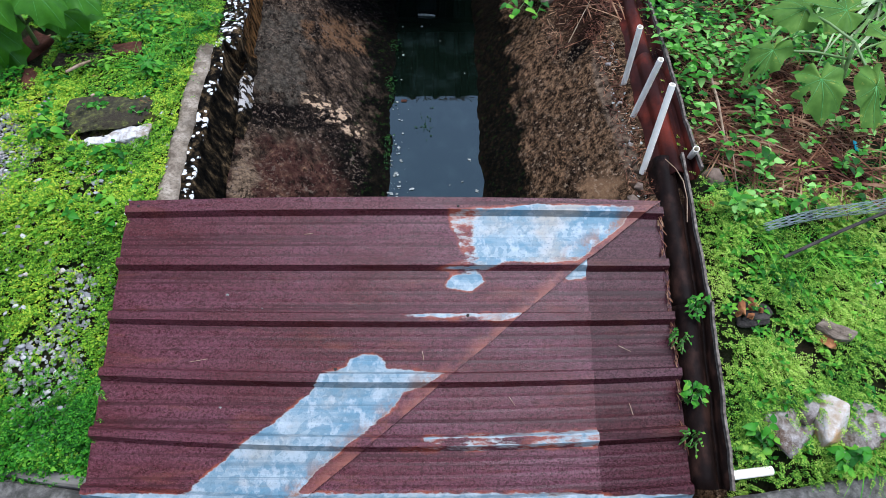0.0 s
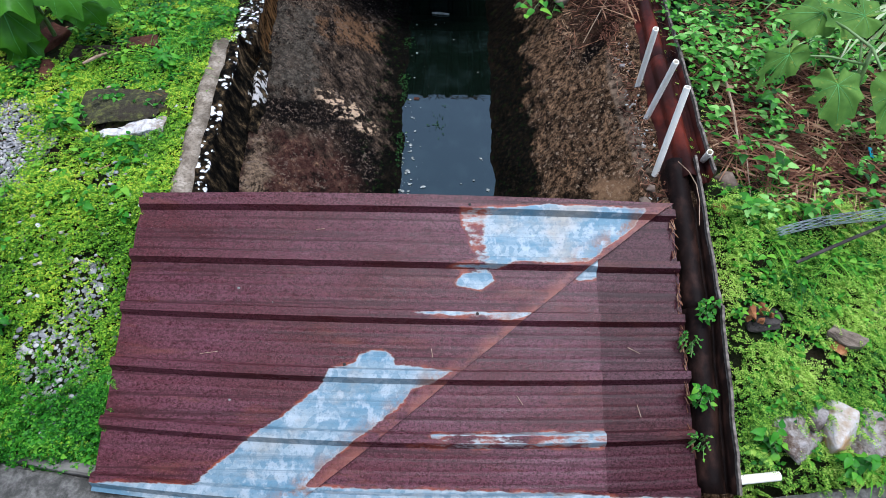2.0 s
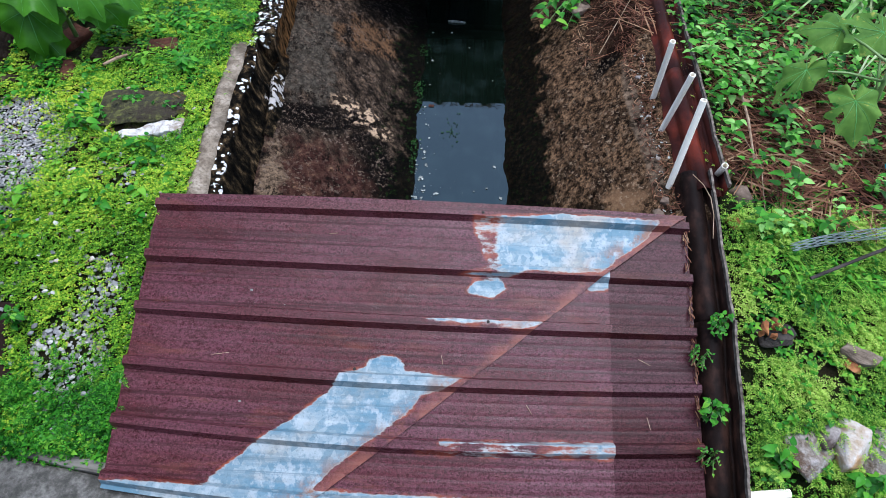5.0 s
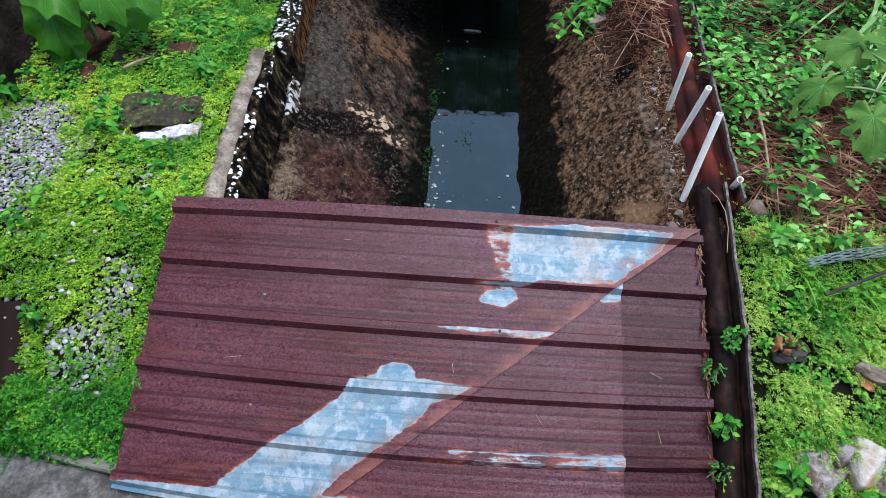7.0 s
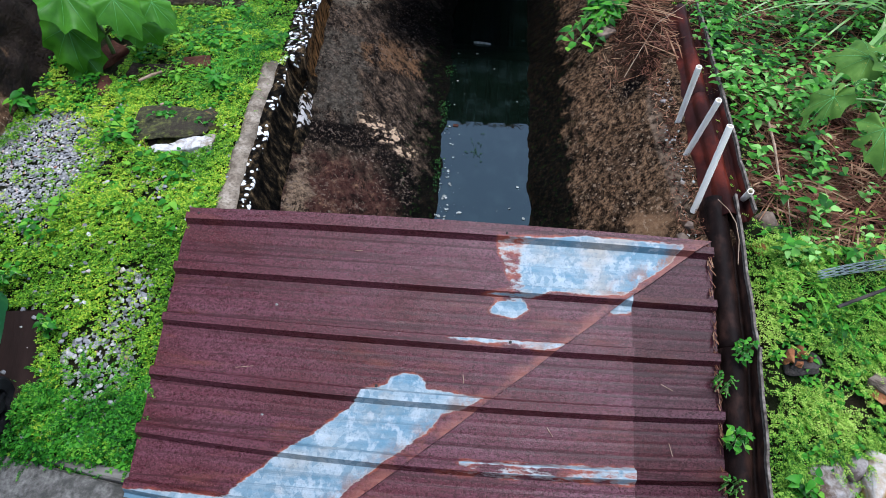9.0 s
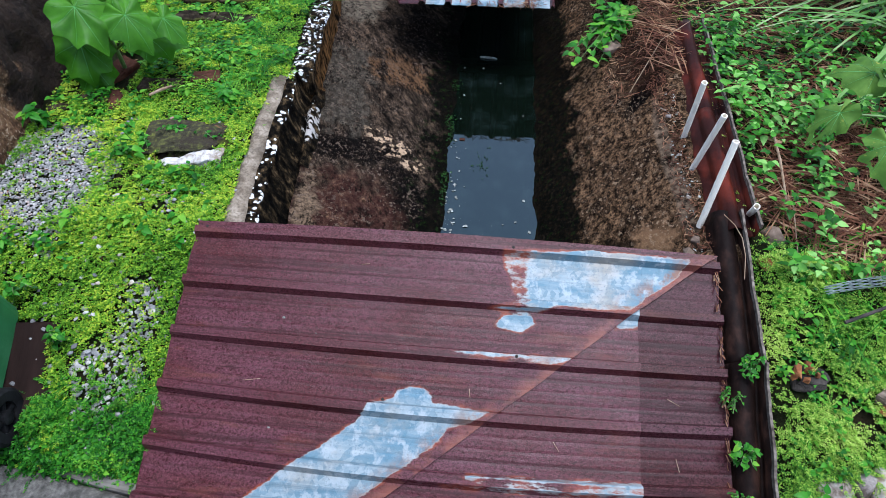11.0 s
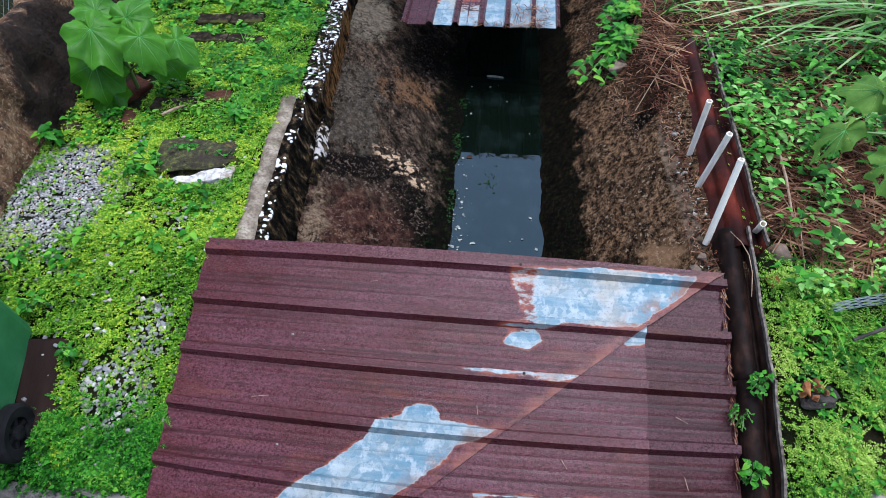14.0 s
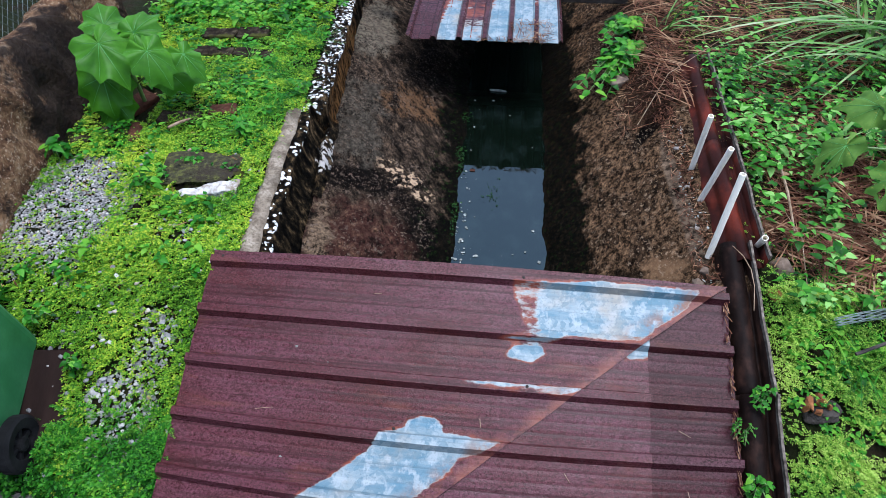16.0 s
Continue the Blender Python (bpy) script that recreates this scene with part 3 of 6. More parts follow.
def kerb(name, y0, y1, outer, inner, foot, top, label):
    """A low worn channel wall with a rounded crest; the crest carries white lichen."""
    ys = axis_values([(y0, y1, max(8, int((y1 - y0) / 0.015)))])

    def section(y):
        k0 = skew(y)
        e = 0.012 * noise.noise(Vector((y * 5, 1, 0))) + 0.006 * noise.noise(Vector((y * 19, 4, 0)))
        end = min(1.0, (y - y0) / 0.03 + 0.2, (y1 - y) / 0.05 + 0.2)
        t = top * end
        s = [(outer, -0.3, 0), (outer, t - 0.01, 0.2), (outer + 0.008, t, 0.8)]
        for k in range(1, 7):
            u = k / 6
            s.append((outer + 0.008 + (inner - outer - 0.008) * u + e * u, t - 0.006 * u * u, 1.0))
        for k in range(1, 13):
            u = k / 12
            s.append((inner + (foot - inner) * u ** 1.6 + e, t - 0.01 - (t + 0.19) * u, max(0.0, 0.8 - 6 * u)))
        s.append((foot + 0.02, -0.3, 0))
        return [(x + k0, z, w) for x, z, w in s]

    return strip(name, section, ys, LICHEN, label, "channel wall", "crest", 0.014, ends=True)


def build_left_wall():
    kerb("channel_wall", 1.55, 2.74, -1.010, -0.955, -0.885, 0.0, "black mossy concrete channel wall speckled with white lichen")
    kerb("channel_wall", 2.68, 8.0, -0.995, -0.880, -0.868, 0.002, "lichen-spotted concrete channel wall beside the grass")
    ys = axis_values([(1.56, 2.62, 60)])

    def mortar(y):
        a = -1.078 + skew(y) + 0.016 * noise.noise(Vector((y * 4, 0, 0))) + 0.05 * max(0.0, y - 2.5)
        return [(a - 0.012, -0.1), (a, 0.010), (a + 0.02, 0.017), (a + 0.045, 0.016), (-1.003 + skew(y), 0.008), (-0.998 + skew(y), -0.1)]
    strip("mortar_strip", mortar, ys, MORTAR, "pale bare mortar strip along the wall top", "mortar strip", rough=0.009, ends=True)
    ys = axis_values([(2.16, 2.82, 50)])

    def ledge(y):
        a = -0.905 + skew(y)
        h = 0.045 * max(0.0, 1 - ((y - 2.48) / 0.33) ** 2) + 0.02 * noise.noise(Vector((y * 11, 2, 0)))
        return [(a + 0.012 * k, -0.20 + (h + 0.035) * math.sin(math.pi * min(1.0, (k + 1.5) / 7)) + 0.01 * noise.noise(Vector((y * 20, k * 0.7, 0))), 0.0) for k in range(8)]
    strip("broken_ledge", ledge, ys, LICHEN, "broken whitened mortar ledge at the wall foot", "mortar ledge", "crest", 0.014)


# ---- roof sheets over the channel ----
SHEET_AT = pose(0, 1.575, 0.030, 22, 0, 0)   # local y runs up the slope; the far edge is y = 0
RIBS = (0.052, 0.248, 0.438, 0.630, 0.822, 1.000)
SWAGES = (0.048, 0.086, 0.124)


def profile(s):
    """Height of the ribbed sheet at s metres from its far edge."""
    h = 0.0
    for r in RIBS:
        d = s - (r - 0.032)
        if 0 <= d < 0.008:
            h = max(h, 0.026 * d / 0.008)
        elif 0.008 <= d < 0.034:
            h = max(h, 0.026)
        elif 0.034 <= d < 0.049:
            h = max(h, 0.026 * (1 - (d - 0.034) / 0.015))
        for q in SWAGES:
            e = s - r - q
            if abs(e) < 0.010:
                h -= 0.0006 * math.cos(math.pi * e / 0.020) ** 2
    return h


def in_poly(x, y, poly):
    """Signed distance to a polygon, above zero inside."""
    inside, best = False, 9.0
    for (x1, y1), (x2, y2) in zip(poly, poly[1:] + poly[:1]):
        if (y1 > y) != (y2 > y) and x < (x2 - x1) * (y - y1) / (y2 - y1) + x1:
            inside = not inside
        dx, dy = x2 - x1, y2 - y1
        u = max(0.0, min(1.0, ((x - x1) * dx + (y - y1) * dy) / (dx * dx + dy * dy)))
        best = min(best, math.hypot(x - x1 - u * dx, y - y1 - u * dy))
    return best if inside else -best


ZINC_CORNER = [(0.023, 0.047), (0.334, 0.02), (0.694, 0.03), (0.649, 0.097), (0.54, 0.182), (0.497, 0.22), (0.476, 0.24), (0.234, 0.24), (0.153, 0.266), (-0.028, 0.261), (0.093, 0.234), (0.063, 0.183), (0.033, 0.096)]
ZINC_BLOT = [(0.004, 0.324), (0.032, 0.277), (0.133, 0.272), (0.146, 0.308), (0.101, 0.341), (0.032, 0.331)]
ZINC_RIB = [(-0.141, 0.44), (-0.136, 0.424), (0.091, 0.420), (0.258, 0.418), (0.277, 0.428), (0.208, 0.448), (-0.047, 0.443)]
ZINC_SWATHE = [(-0.41, 0.622), (-0.33, 0.603), (-0.32, 0.575), (-0.278, 0.559), (-0.224, 0.561), (-0.191, 0.584), (-0.196, 0.607), (0.011, 0.623), (-0.046, 0.66), (-0.131, 0.687), (-0.158, 0.733), (-0.268, 0.824), (-0.41, 0.938), (-0.5, 1.05), (-0.85, 1.05), (-0.8, 0.977), (-0.673, 0.868), (-0.569, 0.785), (-0.435, 0.678)]
ZINC_CHIP = [(0.53, 0.20), (0.53, 0.287), (0.432, 0.3), (0.42, 0.25)]
ZINC_STREAK = [(-0.155, 0.868), (0.03, 0.859), (0.52, 0.842), (0.52, 0.851), (0.03, 0.872)]
ZINC_LINE = [(-0.063, 0.833), (0.216, 0.821), (0.52, 0.808), (0.52, 0.820), (0.067, 0.831)]


def bare_top(x, s):
    d = max(in_poly(x, s, p) for p in (ZINC_CORNER, ZINC_BLOT, ZINC_RIB, ZINC_SWATHE))
    if s < 0.25 and -0.05 < x < 0.26:
        worn = min(1.0, (0.26 - x) / 0.16)
        d = d + worn * (min(d, 0.0005) - d) if d > 0 else d
    return max(d, s - 0.998)


def bare_middle(x, s):
    return max(in_poly(x, s, ZINC_CHIP), 0.0035 + in_poly(x, s, ZINC_STREAK), 0.004 + in_poly(x, s, ZINC_LINE), s - 1.0)


def bare_right(x, s):
    return s - 1.004


def roof_sheet(x0, x1, lift, bare, mat, label, s_end=1.03, fine=0.012, cut=lambda x, s: 1.0):
    """A ribbed steel sheet; x1 may change with s."""
    ss = set(axis_values([(0.0, s_end, 64)]))
    for r in RIBS:
        ss |= {r - 0.032, r - 0.024, r + 0.002, r + 0.017}
        for q in SWAGES:
            ss |= {r + q - 0.010, r + q - 0.005, r + q, r + q + 0.005, r + q + 0.010}
    ss = sorted(s for s in ss if 0 <= s <= s_end)
    cols = max(8, int((x1(0) - x0(0)) / fine))
    verts, values, faces, cuts = [], [], [], []
    for s in ss:
        a, b = x0(s), x1(s)
        for i in range(cols + 1):
            x = a + (b - a) * i / cols
            z = profile(s) + lift + 0.004 * noise.noise(Vector((x * 2.2, s * 3, lift * 90)))
            c = cut(x, s)
            cuts.append(c)
            z += 0.002 * max(0.0, 1 - c / 0.03)
            bend = (0.062 * s - 0.016) * (1 - ((x + 0.18) / 0.97) ** 2)
            verts.append((x, -s - bend, z))
            values.append(bare(x, s + bend))
    n = cols + 1
    for j in range(len(ss) - 1):
        for i in range(cols):
            faces.append((j * n + i, (j + 1) * n + i, (j + 1) * n + i + 1, j * n + i + 1))
    me = mesh_of("roof_sheet", verts, faces)
    me.attributes.new("bare", "FLOAT", "POINT").data.foreach_set("value", values)
    me.attributes.new("cut", "FLOAT", "POINT").data.foreach_set("value", cuts)
    ob = put("roof_sheet", me, mat, label=label, category="metal sheet", group="rusted sheets over the channel", at=SHEET_AT)
    thick = ob.modifiers.new("thickness", "SOLIDIFY")
    thick.thickness, thick.offset = 0.0015, -1
    return ob


def build_sheets():
    def wob(s, k):
        return 0.006 * noise.noise(Vector((s * 9, k, 0)))
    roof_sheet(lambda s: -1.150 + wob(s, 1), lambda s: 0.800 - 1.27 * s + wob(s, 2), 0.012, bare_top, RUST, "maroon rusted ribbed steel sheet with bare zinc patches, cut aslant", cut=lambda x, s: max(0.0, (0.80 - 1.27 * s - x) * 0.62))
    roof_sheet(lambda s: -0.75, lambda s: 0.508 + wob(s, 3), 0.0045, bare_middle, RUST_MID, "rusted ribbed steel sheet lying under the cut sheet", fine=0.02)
    roof_sheet(lambda s: 0.25, lambda s: 0.800 + wob(s, 4), 0.0, bare_right, RUST_WET, "wet dark rusted ribbed sheet running under the ridge caps", fine=0.02)


# ---- ridge caps along the edge ----
def cap_piece(y0, y1, lift, mat, turn, label, flange=0.07, narrow=False):
    """One length of rusted ridge capping: wing, barrel roll, trough with two small ribs, upright flange."""
    length = y1 - y0
    sec = [(0.0, -0.045), (0.012, -0.02), (0.034, -0.004), (0.041, 0.004)]
    for k in range(9):
        a = math.pi * (1 - k / 8)
        sec.append((0.078 + 0.034 * math.cos(a), 0.008 + 0.042 * math.sin(a)))
    sec += [(0.120, 0.002), (0.130, 0.003), (0.134, 0.010), (0.138, 0.003), (0.143, 0.004), (0.147, 0.013), (0.152, 0.006), (0.156, 0.008), (0.160, flange)]
    if narrow:
        sec = [(0.0, -0.04), (0.006, -0.014), (0.012, 0.0)]
        for k in range(11):
            a = math.pi * (1 - k / 10)
            sec.append((0.053 + 0.040 * math.cos(a), 0.002 + 0.040 * math.sin(a)))
        sec += [(0.097, -0.002), (0.104, -0.001), (0.110, 0.003), (0.116, flange)]
    verts, faces = [], []
    rows = max(6, int(length / 0.04))
    for j in range(rows + 1):
        y = length * j / rows
        for x, z in sec:
            d = 0.005 * noise.noise_vector(Vector((x * 9 + y0 * 7, y * 7, z * 9)))
            zz = z + d.z
            if z == flange:
                zz += 0.008 * noise.noise(Vector((y * 18, y0, 0)))
            verts.append((x + d.x, y, zz))
    n = len(sec)
    for j in range(rows):
        for k in range(n - 1):
            faces.append((j * n + k, j * n + k + 1, (j + 1) * n + k + 1, (j + 1) * n + k))
    top = empty("ridge_cap", turn @ pose(0, 0, lift), label, "ridge cap", "rusted ridge caps")
    shell = put("shell", smooth(mesh_of("shell", verts, faces)), mat, top)
    thick = shell.modifiers.new("thickness", "SOLIDIFY")
    thick.thickness, thick.offset = 0.003, 0
    bm = bmesh.new()
    rings = []
    for j in range(rows + 1):
        v = Vector(verts[j * n + n - 1])
        rings.append([bm.verts.new(v + Vector(o)) for o in ((-0.004, 0, -0.02), (-0.005, 0, 0.001), (0.004, 0, 0.001), (0.004, 0, -0.02))])
    for a, b in zip(rings, rings[1:]):
        for k in range(4):
            bm.faces.new((a[k], a[(k + 1) % 4], b[(k + 1) % 4], b[k]))
    bm.faces.new(rings[0])
    bm.faces.new(rings[-1][::-1])
    part("rim", bm, CUTEDGE, top, "pale weathered cut rim")
    return top


def build_caps():
    cap_piece(2.42, 3.32, 0, CAPRED, pose(0.850, 2.42, 0.004, 0, 0, -2.5), "red-brown rusted ridge cap beside the weeds")
    cap_piece(1.70, 2.48, 0.004, CAPRED, pose(0.815, 1.71, 0.006, 0, 0, -2.5), "rusted ridge cap with red barrel roll behind the plastic stakes")
    cap_piece(1.16, 1.78, 0, CAP, pose(0.800, 1.205, -0.132, 14, 0, -0.5), "dark rusted ridge cap overlapping the roof sheets", 0.066, True)
    cap_piece(0.60, 1.20, 0, CAP, pose(0.792, 0.66, -0.345, 22, 0, -0.8), "dark brown ridge cap with an upright board-like flange", 0.075, True)


# ---- slab, walls ----
def slab_edge(x):
    """The slab's edge bows away from the middle of the channel."""
    return 0.585 + 0.062 * min(abs(x + 0.05), 2.4) ** 2


def build_slab():
    xs = axis_values([(-6, -2.6, 4), (-2.6, 2.6, 80), (2.6, 6, 4)])
    verts, faces = [], []
    for x in xs:
        y = slab_edge(x) + 0.006 * noise.noise(Vector((x * 9, 0, 0)))
        for dy, z in ((0.0, -0.62), (0.0, -0.386), (-0.012, -0.373), (-0.05, -0.372), (-0.3, -0.370), (-1.2, -0.370), (None, -0.372), (None, -0.62)):
            yy = -1.83 if dy is None else y + dy
            d = 0.004 * noise.noise_vector(Vector((x * 14, yy * 14, z * 14)))
            verts.append((x, yy + d.y, z + d.z))
    n = 8
    for i in range(len(xs) - 1):
        for k in range(n):
            q = (k + 1) % n
            faces.append((i * n + k, i * n + q, (i + 1) * n + q, (i + 1) * n + k))
    faces += [tuple(range(n))[::-1], tuple((len(xs) - 1) * n + k for k in range(n))]
    me = mesh_of("slab", verts, faces)
    put("slab", me, LEDGE, label="rough grey concrete slab edge beside the channel", category="slab", kind="structure")
    xs = axis_values([(-3.0, -0.98, 60)])
    verts, faces = [], []
    for x in xs:
        y = slab_edge(x)
        for dy, z in ((0.004, -0.45), (0.004, -0.366), (0.010, -0.360), (0.040, -0.361), (0.046, -0.367), (0.046, -0.45)):
            d = 0.003 * noise.noise_vector(Vector((x * 9, dy * 60, z * 30)))
            verts.append((x, y + dy + d.y, z + d.z))
    n = 6
    for i in range(len(xs) - 1):
        for k in range(n):
            q = (k + 1) % n
            faces.append((i * n + k, i * n + q, (i + 1) * n + q, (i + 1) * n + k))
    faces += [tuple(range(n))[::-1], tuple((len(xs) - 1) * n + k for k in range(n))]
    put("edge_board", mesh_of("edge_board", verts, faces), TIMBER, label="grey weathered timber board along the slab edge", category="board")
    # Wall added behind the camera, out of view, to shape low light and reflections.
    wall = part("wall_south", box_bm(14, 0.2, 1.5, (0, -1.75, 0.15), 0.01), UNSEEN_WALL)
    tagged(wall, "plain low rendered wall added out of view behind the slab", "wall", "", "structure")


def build_big_wall():
    ys = axis_values([(1.32, 3.3, 60)])

    def section(y):
        b = max(-2.02 - 0.13 * (y - 1.2), -2.115 - 0.2 * (y - 1.93) if y > 1.93 else -9, -2.25)
        s = []
        for k in range(17):
            u = k / 16
            s.append((b - 0.06 * u - 0.05 * u * u, -0.25 + 0.66 * u))
        s += [(b - 0.13, 0.43), (b - 0.2, 0.43), (b - 0.26, 0.40), (b - 0.28, -0.3)]
        return s[::-1]

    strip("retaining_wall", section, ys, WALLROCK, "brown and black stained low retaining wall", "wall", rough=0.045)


build_ground()
build_channel()
build_left_wall()
build_sheets()
build_caps()
build_slab()
build_big_wall()


# ---- plants: leaf geometry ----
rng = np.random.default_rng(7)
SMALL = ((0.0, 0.10), (0.5, 1.0), (1.0, 0.0))
HEART = ((0.0, 0.25), (0.12, 0.85), (0.35, 1.0), (0.65, 0.68), (1.0, 0.0))
BLADE = ((0.0, 0.7), (0.25, 1.0), (0.5, 0.95), (0.75, 0.65), (1.0, 0.0))


def unit(v):
    return v / np.maximum(np.linalg.norm(v, axis=1, keepdims=True), 1e-9)


def leaves_mesh(name, base, along, up, length, width, shape=SMALL, fold=0.25, droop=0.3):
    """Many leaves in one mesh. Arrays: base points, directions, upward normals, lengths and half widths."""
    along = unit(along)
    side = unit(np.cross(along, up))
    nrm = np.cross(side, along)
    length, width = np.broadcast_to(length, len(base)), np.broadcast_to(width, len(base))
    rows = []
    for u, w in shape:
        mid = base + along * (length * u)[:, None] - nrm * (droop * length * u * u)[:, None]
        off = side * (width * w)[:, None]
        lift = nrm * (width * w * fold)[:, None]
        rows += [mid - off + lift, mid, mid + off + lift]
    v = np.stack(rows, 1)
    n, k = v.shape[:2]
    quads = []
    for r in range(len(shape) - 1):
        a = 3 * r
        quads += [(a, a + 1, a + 4, a + 3), (a + 1, a + 2, a + 5, a + 4)]
    q = (np.array(quads)[None] + (np.arange(n) * k)[:, None, None]).reshape(-1, 4)
    me = bpy.data.meshes.new(name)
    me.vertices.add(n * k)
    me.vertices.foreach_set("co", v.reshape(-1).astype(np.float32))
    me.loops.add(q.size)
    me.loops.foreach_set("vertex_index", q.reshape(-1).astype(np.int32))
    me.polygons.add(len(q))
    me.polygons.foreach_set("loop_start", (np.arange(len(q)) * 4).astype(np.int32))
    me.polygons.foreach_set("use_smooth", np.ones(len(q), bool))
    me.update(calc_edges=True)
    return me


def diamonds_mesh(name, base, along, up, length, width, fold=0.3):
    """Very many tiny leaves, one folded face pair each."""
    along = unit(along)
    side = unit(np.cross(along, up))
    nrm = np.cross(side, along)
    mid = base + along * (length * 0.5)[:, None]
    lift = nrm * (width * fold)[:, None]
    v = np.stack([base, mid + side * width[:, None] + lift, base + along * length[:, None], mid - side * width[:, None] + lift], 1)
    n = len(base)
    q = (np.array([[0, 1, 2], [0, 2, 3]])[None] + (np.arange(n) * 4)[:, None, None]).reshape(-1, 3)
    me = bpy.data.meshes.new(name)
    me.vertices.add(n * 4)
    me.vertices.foreach_set("co", v.reshape(-1).astype(np.float32))
    me.loops.add(q.size)
    me.loops.foreach_set("vertex_index", q.reshape(-1).astype(np.int32))
    me.polygons.add(len(q))
    me.polygons.foreach_set("loop_start", (np.arange(len(q)) * 3).astype(np.int32))
    me.update(calc_edges=True)
    return me


def heights(x, y):
    return np.array([bumpy(a, b) for a, b in zip(x, y)])


def field(x, y, scale, seed):
    return np.array([noise.noise(Vector((a * scale, b * scale, seed))) for a, b in zip(x, y)])


def rosettes(n, x0, x1, y0, y1, keep, per=5, size=0.013, rise=0.035, tilt=0.5, seed=0):
    """Whorls of small leaves over a stretch of bank: base, along, up, length."""
    x, y = rng.uniform(x0, x1, n), rng.uniform(y0, y1, n)
    k = keep(x, y) > rng.uniform(0, 1, n)
    x, y = x[k], y[k]
    z = heights(x, y) + 0.004 + rise * np.clip(0.45 + 0.8 * field(x, y, 9, seed) + rng.uniform(-0.3, 0.3, len(x)), 0, 1.3)
    size = size * rng.uniform(0.6, 1.35, len(x))
    base, along, up, ln = [], [], [], []
    for j in range(per):
        a = rng.uniform(0, 2 * np.pi, len(x)) if j == 0 else a + 2 * np.pi / per + rng.uniform(-0.4, 0.4, len(x))
        d = np.stack([np.cos(a), np.sin(a), rng.uniform(-0.25, tilt, len(x))], 1)
        base.append(np.stack([x, y, z], 1) + 0.1 * size[:, None] * d)
        along.append(d)
        up.append(np.stack([rng.normal(0, 0.35, len(x)), rng.normal(0, 0.35, len(x)), np.ones(len(x))], 1))
        ln.append(size)
    return np.concatenate(base), np.concatenate(along), np.concatenate(up), np.concatenate(ln)


CARPET = leaf_material("carpet_leaf", [(0.035, 0.11, 0.007), (0.105, 0.28, 0.015), (0.25, 0.45, 0.024), (0.52, 0.60, 0.045)], 3.0, 0.5)
CARPET_R = leaf_material("fern_carpet_leaf", [(0.035, 0.12, 0.012), (0.13, 0.31, 0.025), (0.30, 0.48, 0.055), (0.46, 0.60, 0.12)], 3.5, 0.5)
HERB = leaf_material("herb_leaf", [(0.012, 0.065, 0.006), (0.03, 0.16, 0.011), (0.075, 0.29, 0.018), (0.2, 0.43, 0.035)], 4, 0.38, None, 0.38, 0.13)
DARKWEED = leaf_material("dark_water_weed", [(0.006, 0.02, 0.004), (0.012, 0.045, 0.007), (0.03, 0.09, 0.012)], 9, 0.5)
VINE = leaf_material("vine_leaf", [(0.010, 0.05, 0.007), (0.036, 0.16, 0.012), (0.10, 0.34, 0.026), (0.3, 0.55, 0.14)], 3, 0.38, None, 0.35, 0.14)
BIGLEAF = leaf_material("broad_leaf", [(0.026, 0.10, 0.005), (0.055, 0.18, 0.008), (0.11, 0.29, 0.016)], 7, 0.42, None, 0.2, 0.16)
PALELEAF = leaf_material("pale_broad_leaf", [(0.05, 0.12, 0.018), (0.10, 0.20, 0.03), (0.2, 0.32, 0.06)], 9, 0.6, (0.34, 0.33, 0.06), 0.25, 0.1)
GRASS = leaf_material("grass_blade", [(0.035, 0.13, 0.018), (0.11, 0.27, 0.04), (0.25, 0.42, 0.12), (0.5, 0.56, 0.32)], 2, 0.35, None, 0.3, 0.3)
STRAW = leaf_material("dead_straw", [(0.04, 0.016, 0.010), (0.12, 0.048, 0.028), (0.24, 0.11, 0.058), (0.46, 0.3, 0.17)], 5, 0.7)
VEIN = plain_material("pale_leaf_vein", [(0.04, 0.19, 0.03), (0.07, 0.25, 0.045), (0.11, 0.30, 0.07)], 10, 0.5)
STEM = plain_material("green_stem", [(0.05, 0.12, 0.02), (0.12, 0.2, 0.05), (0.2, 0.26, 0.09)], 10, 0.5)
FLOAT = plain_material("pale_floating_scrap", [(0.05, 0.055, 0.045), (0.17, 0.175, 0.15), (0.42, 0.43, 0.39)], 60, 0.6)
TWIG = plain_material("dry_twig", [(0.12, 0.075, 0.045), (0.26, 0.18, 0.11), (0.34, 0.26, 0.18)], 25, 0.8)


def pebble_material():
    m = Nodes("crushed_gravel", 0.6)
    c = m.ramp(m.island(), (0.0, (0.11, 0.11, 0.108)), (0.3, (0.2, 0.198, 0.195)), (0.6, (0.29, 0.285, 0.275)), (0.88, (0.39, 0.365, 0.33)), (0.97, (0.55, 0.53, 0.5)), (1.0, (0.3, 0.1, 0.04)))
    m.color(m.mix(m.ramp(m.noise(60, 5), (0.35, 0.4), (0.55, 0.0)), c, (0.08, 0.075, 0.065)))
    m.bump(m.noise(200, 4), 0.3, 0.003)
    return m.mat


PEBBLE = pebble_material()


def gravel_mask(x, y):
    """Above zero where gravel lies bare."""
    f = 0.22 * field(x, y, 5, 4)
    near = 1 - np.hypot((x + 1.375) / 0.13, (y - 0.985) / 0.15) + 2.0 * f
    trail = 0.55 - np.hypot((x + 1.31 - 0.08 * (1.3 - y)) / 0.10, (y - 1.25) / 0.2) + 2 * f
    far = 1 - np.hypot((x + 1.92) / 0.21, (y - 1.78) / 0.30) + 2.2 * f
    return np.maximum(np.maximum(near, trail), far)


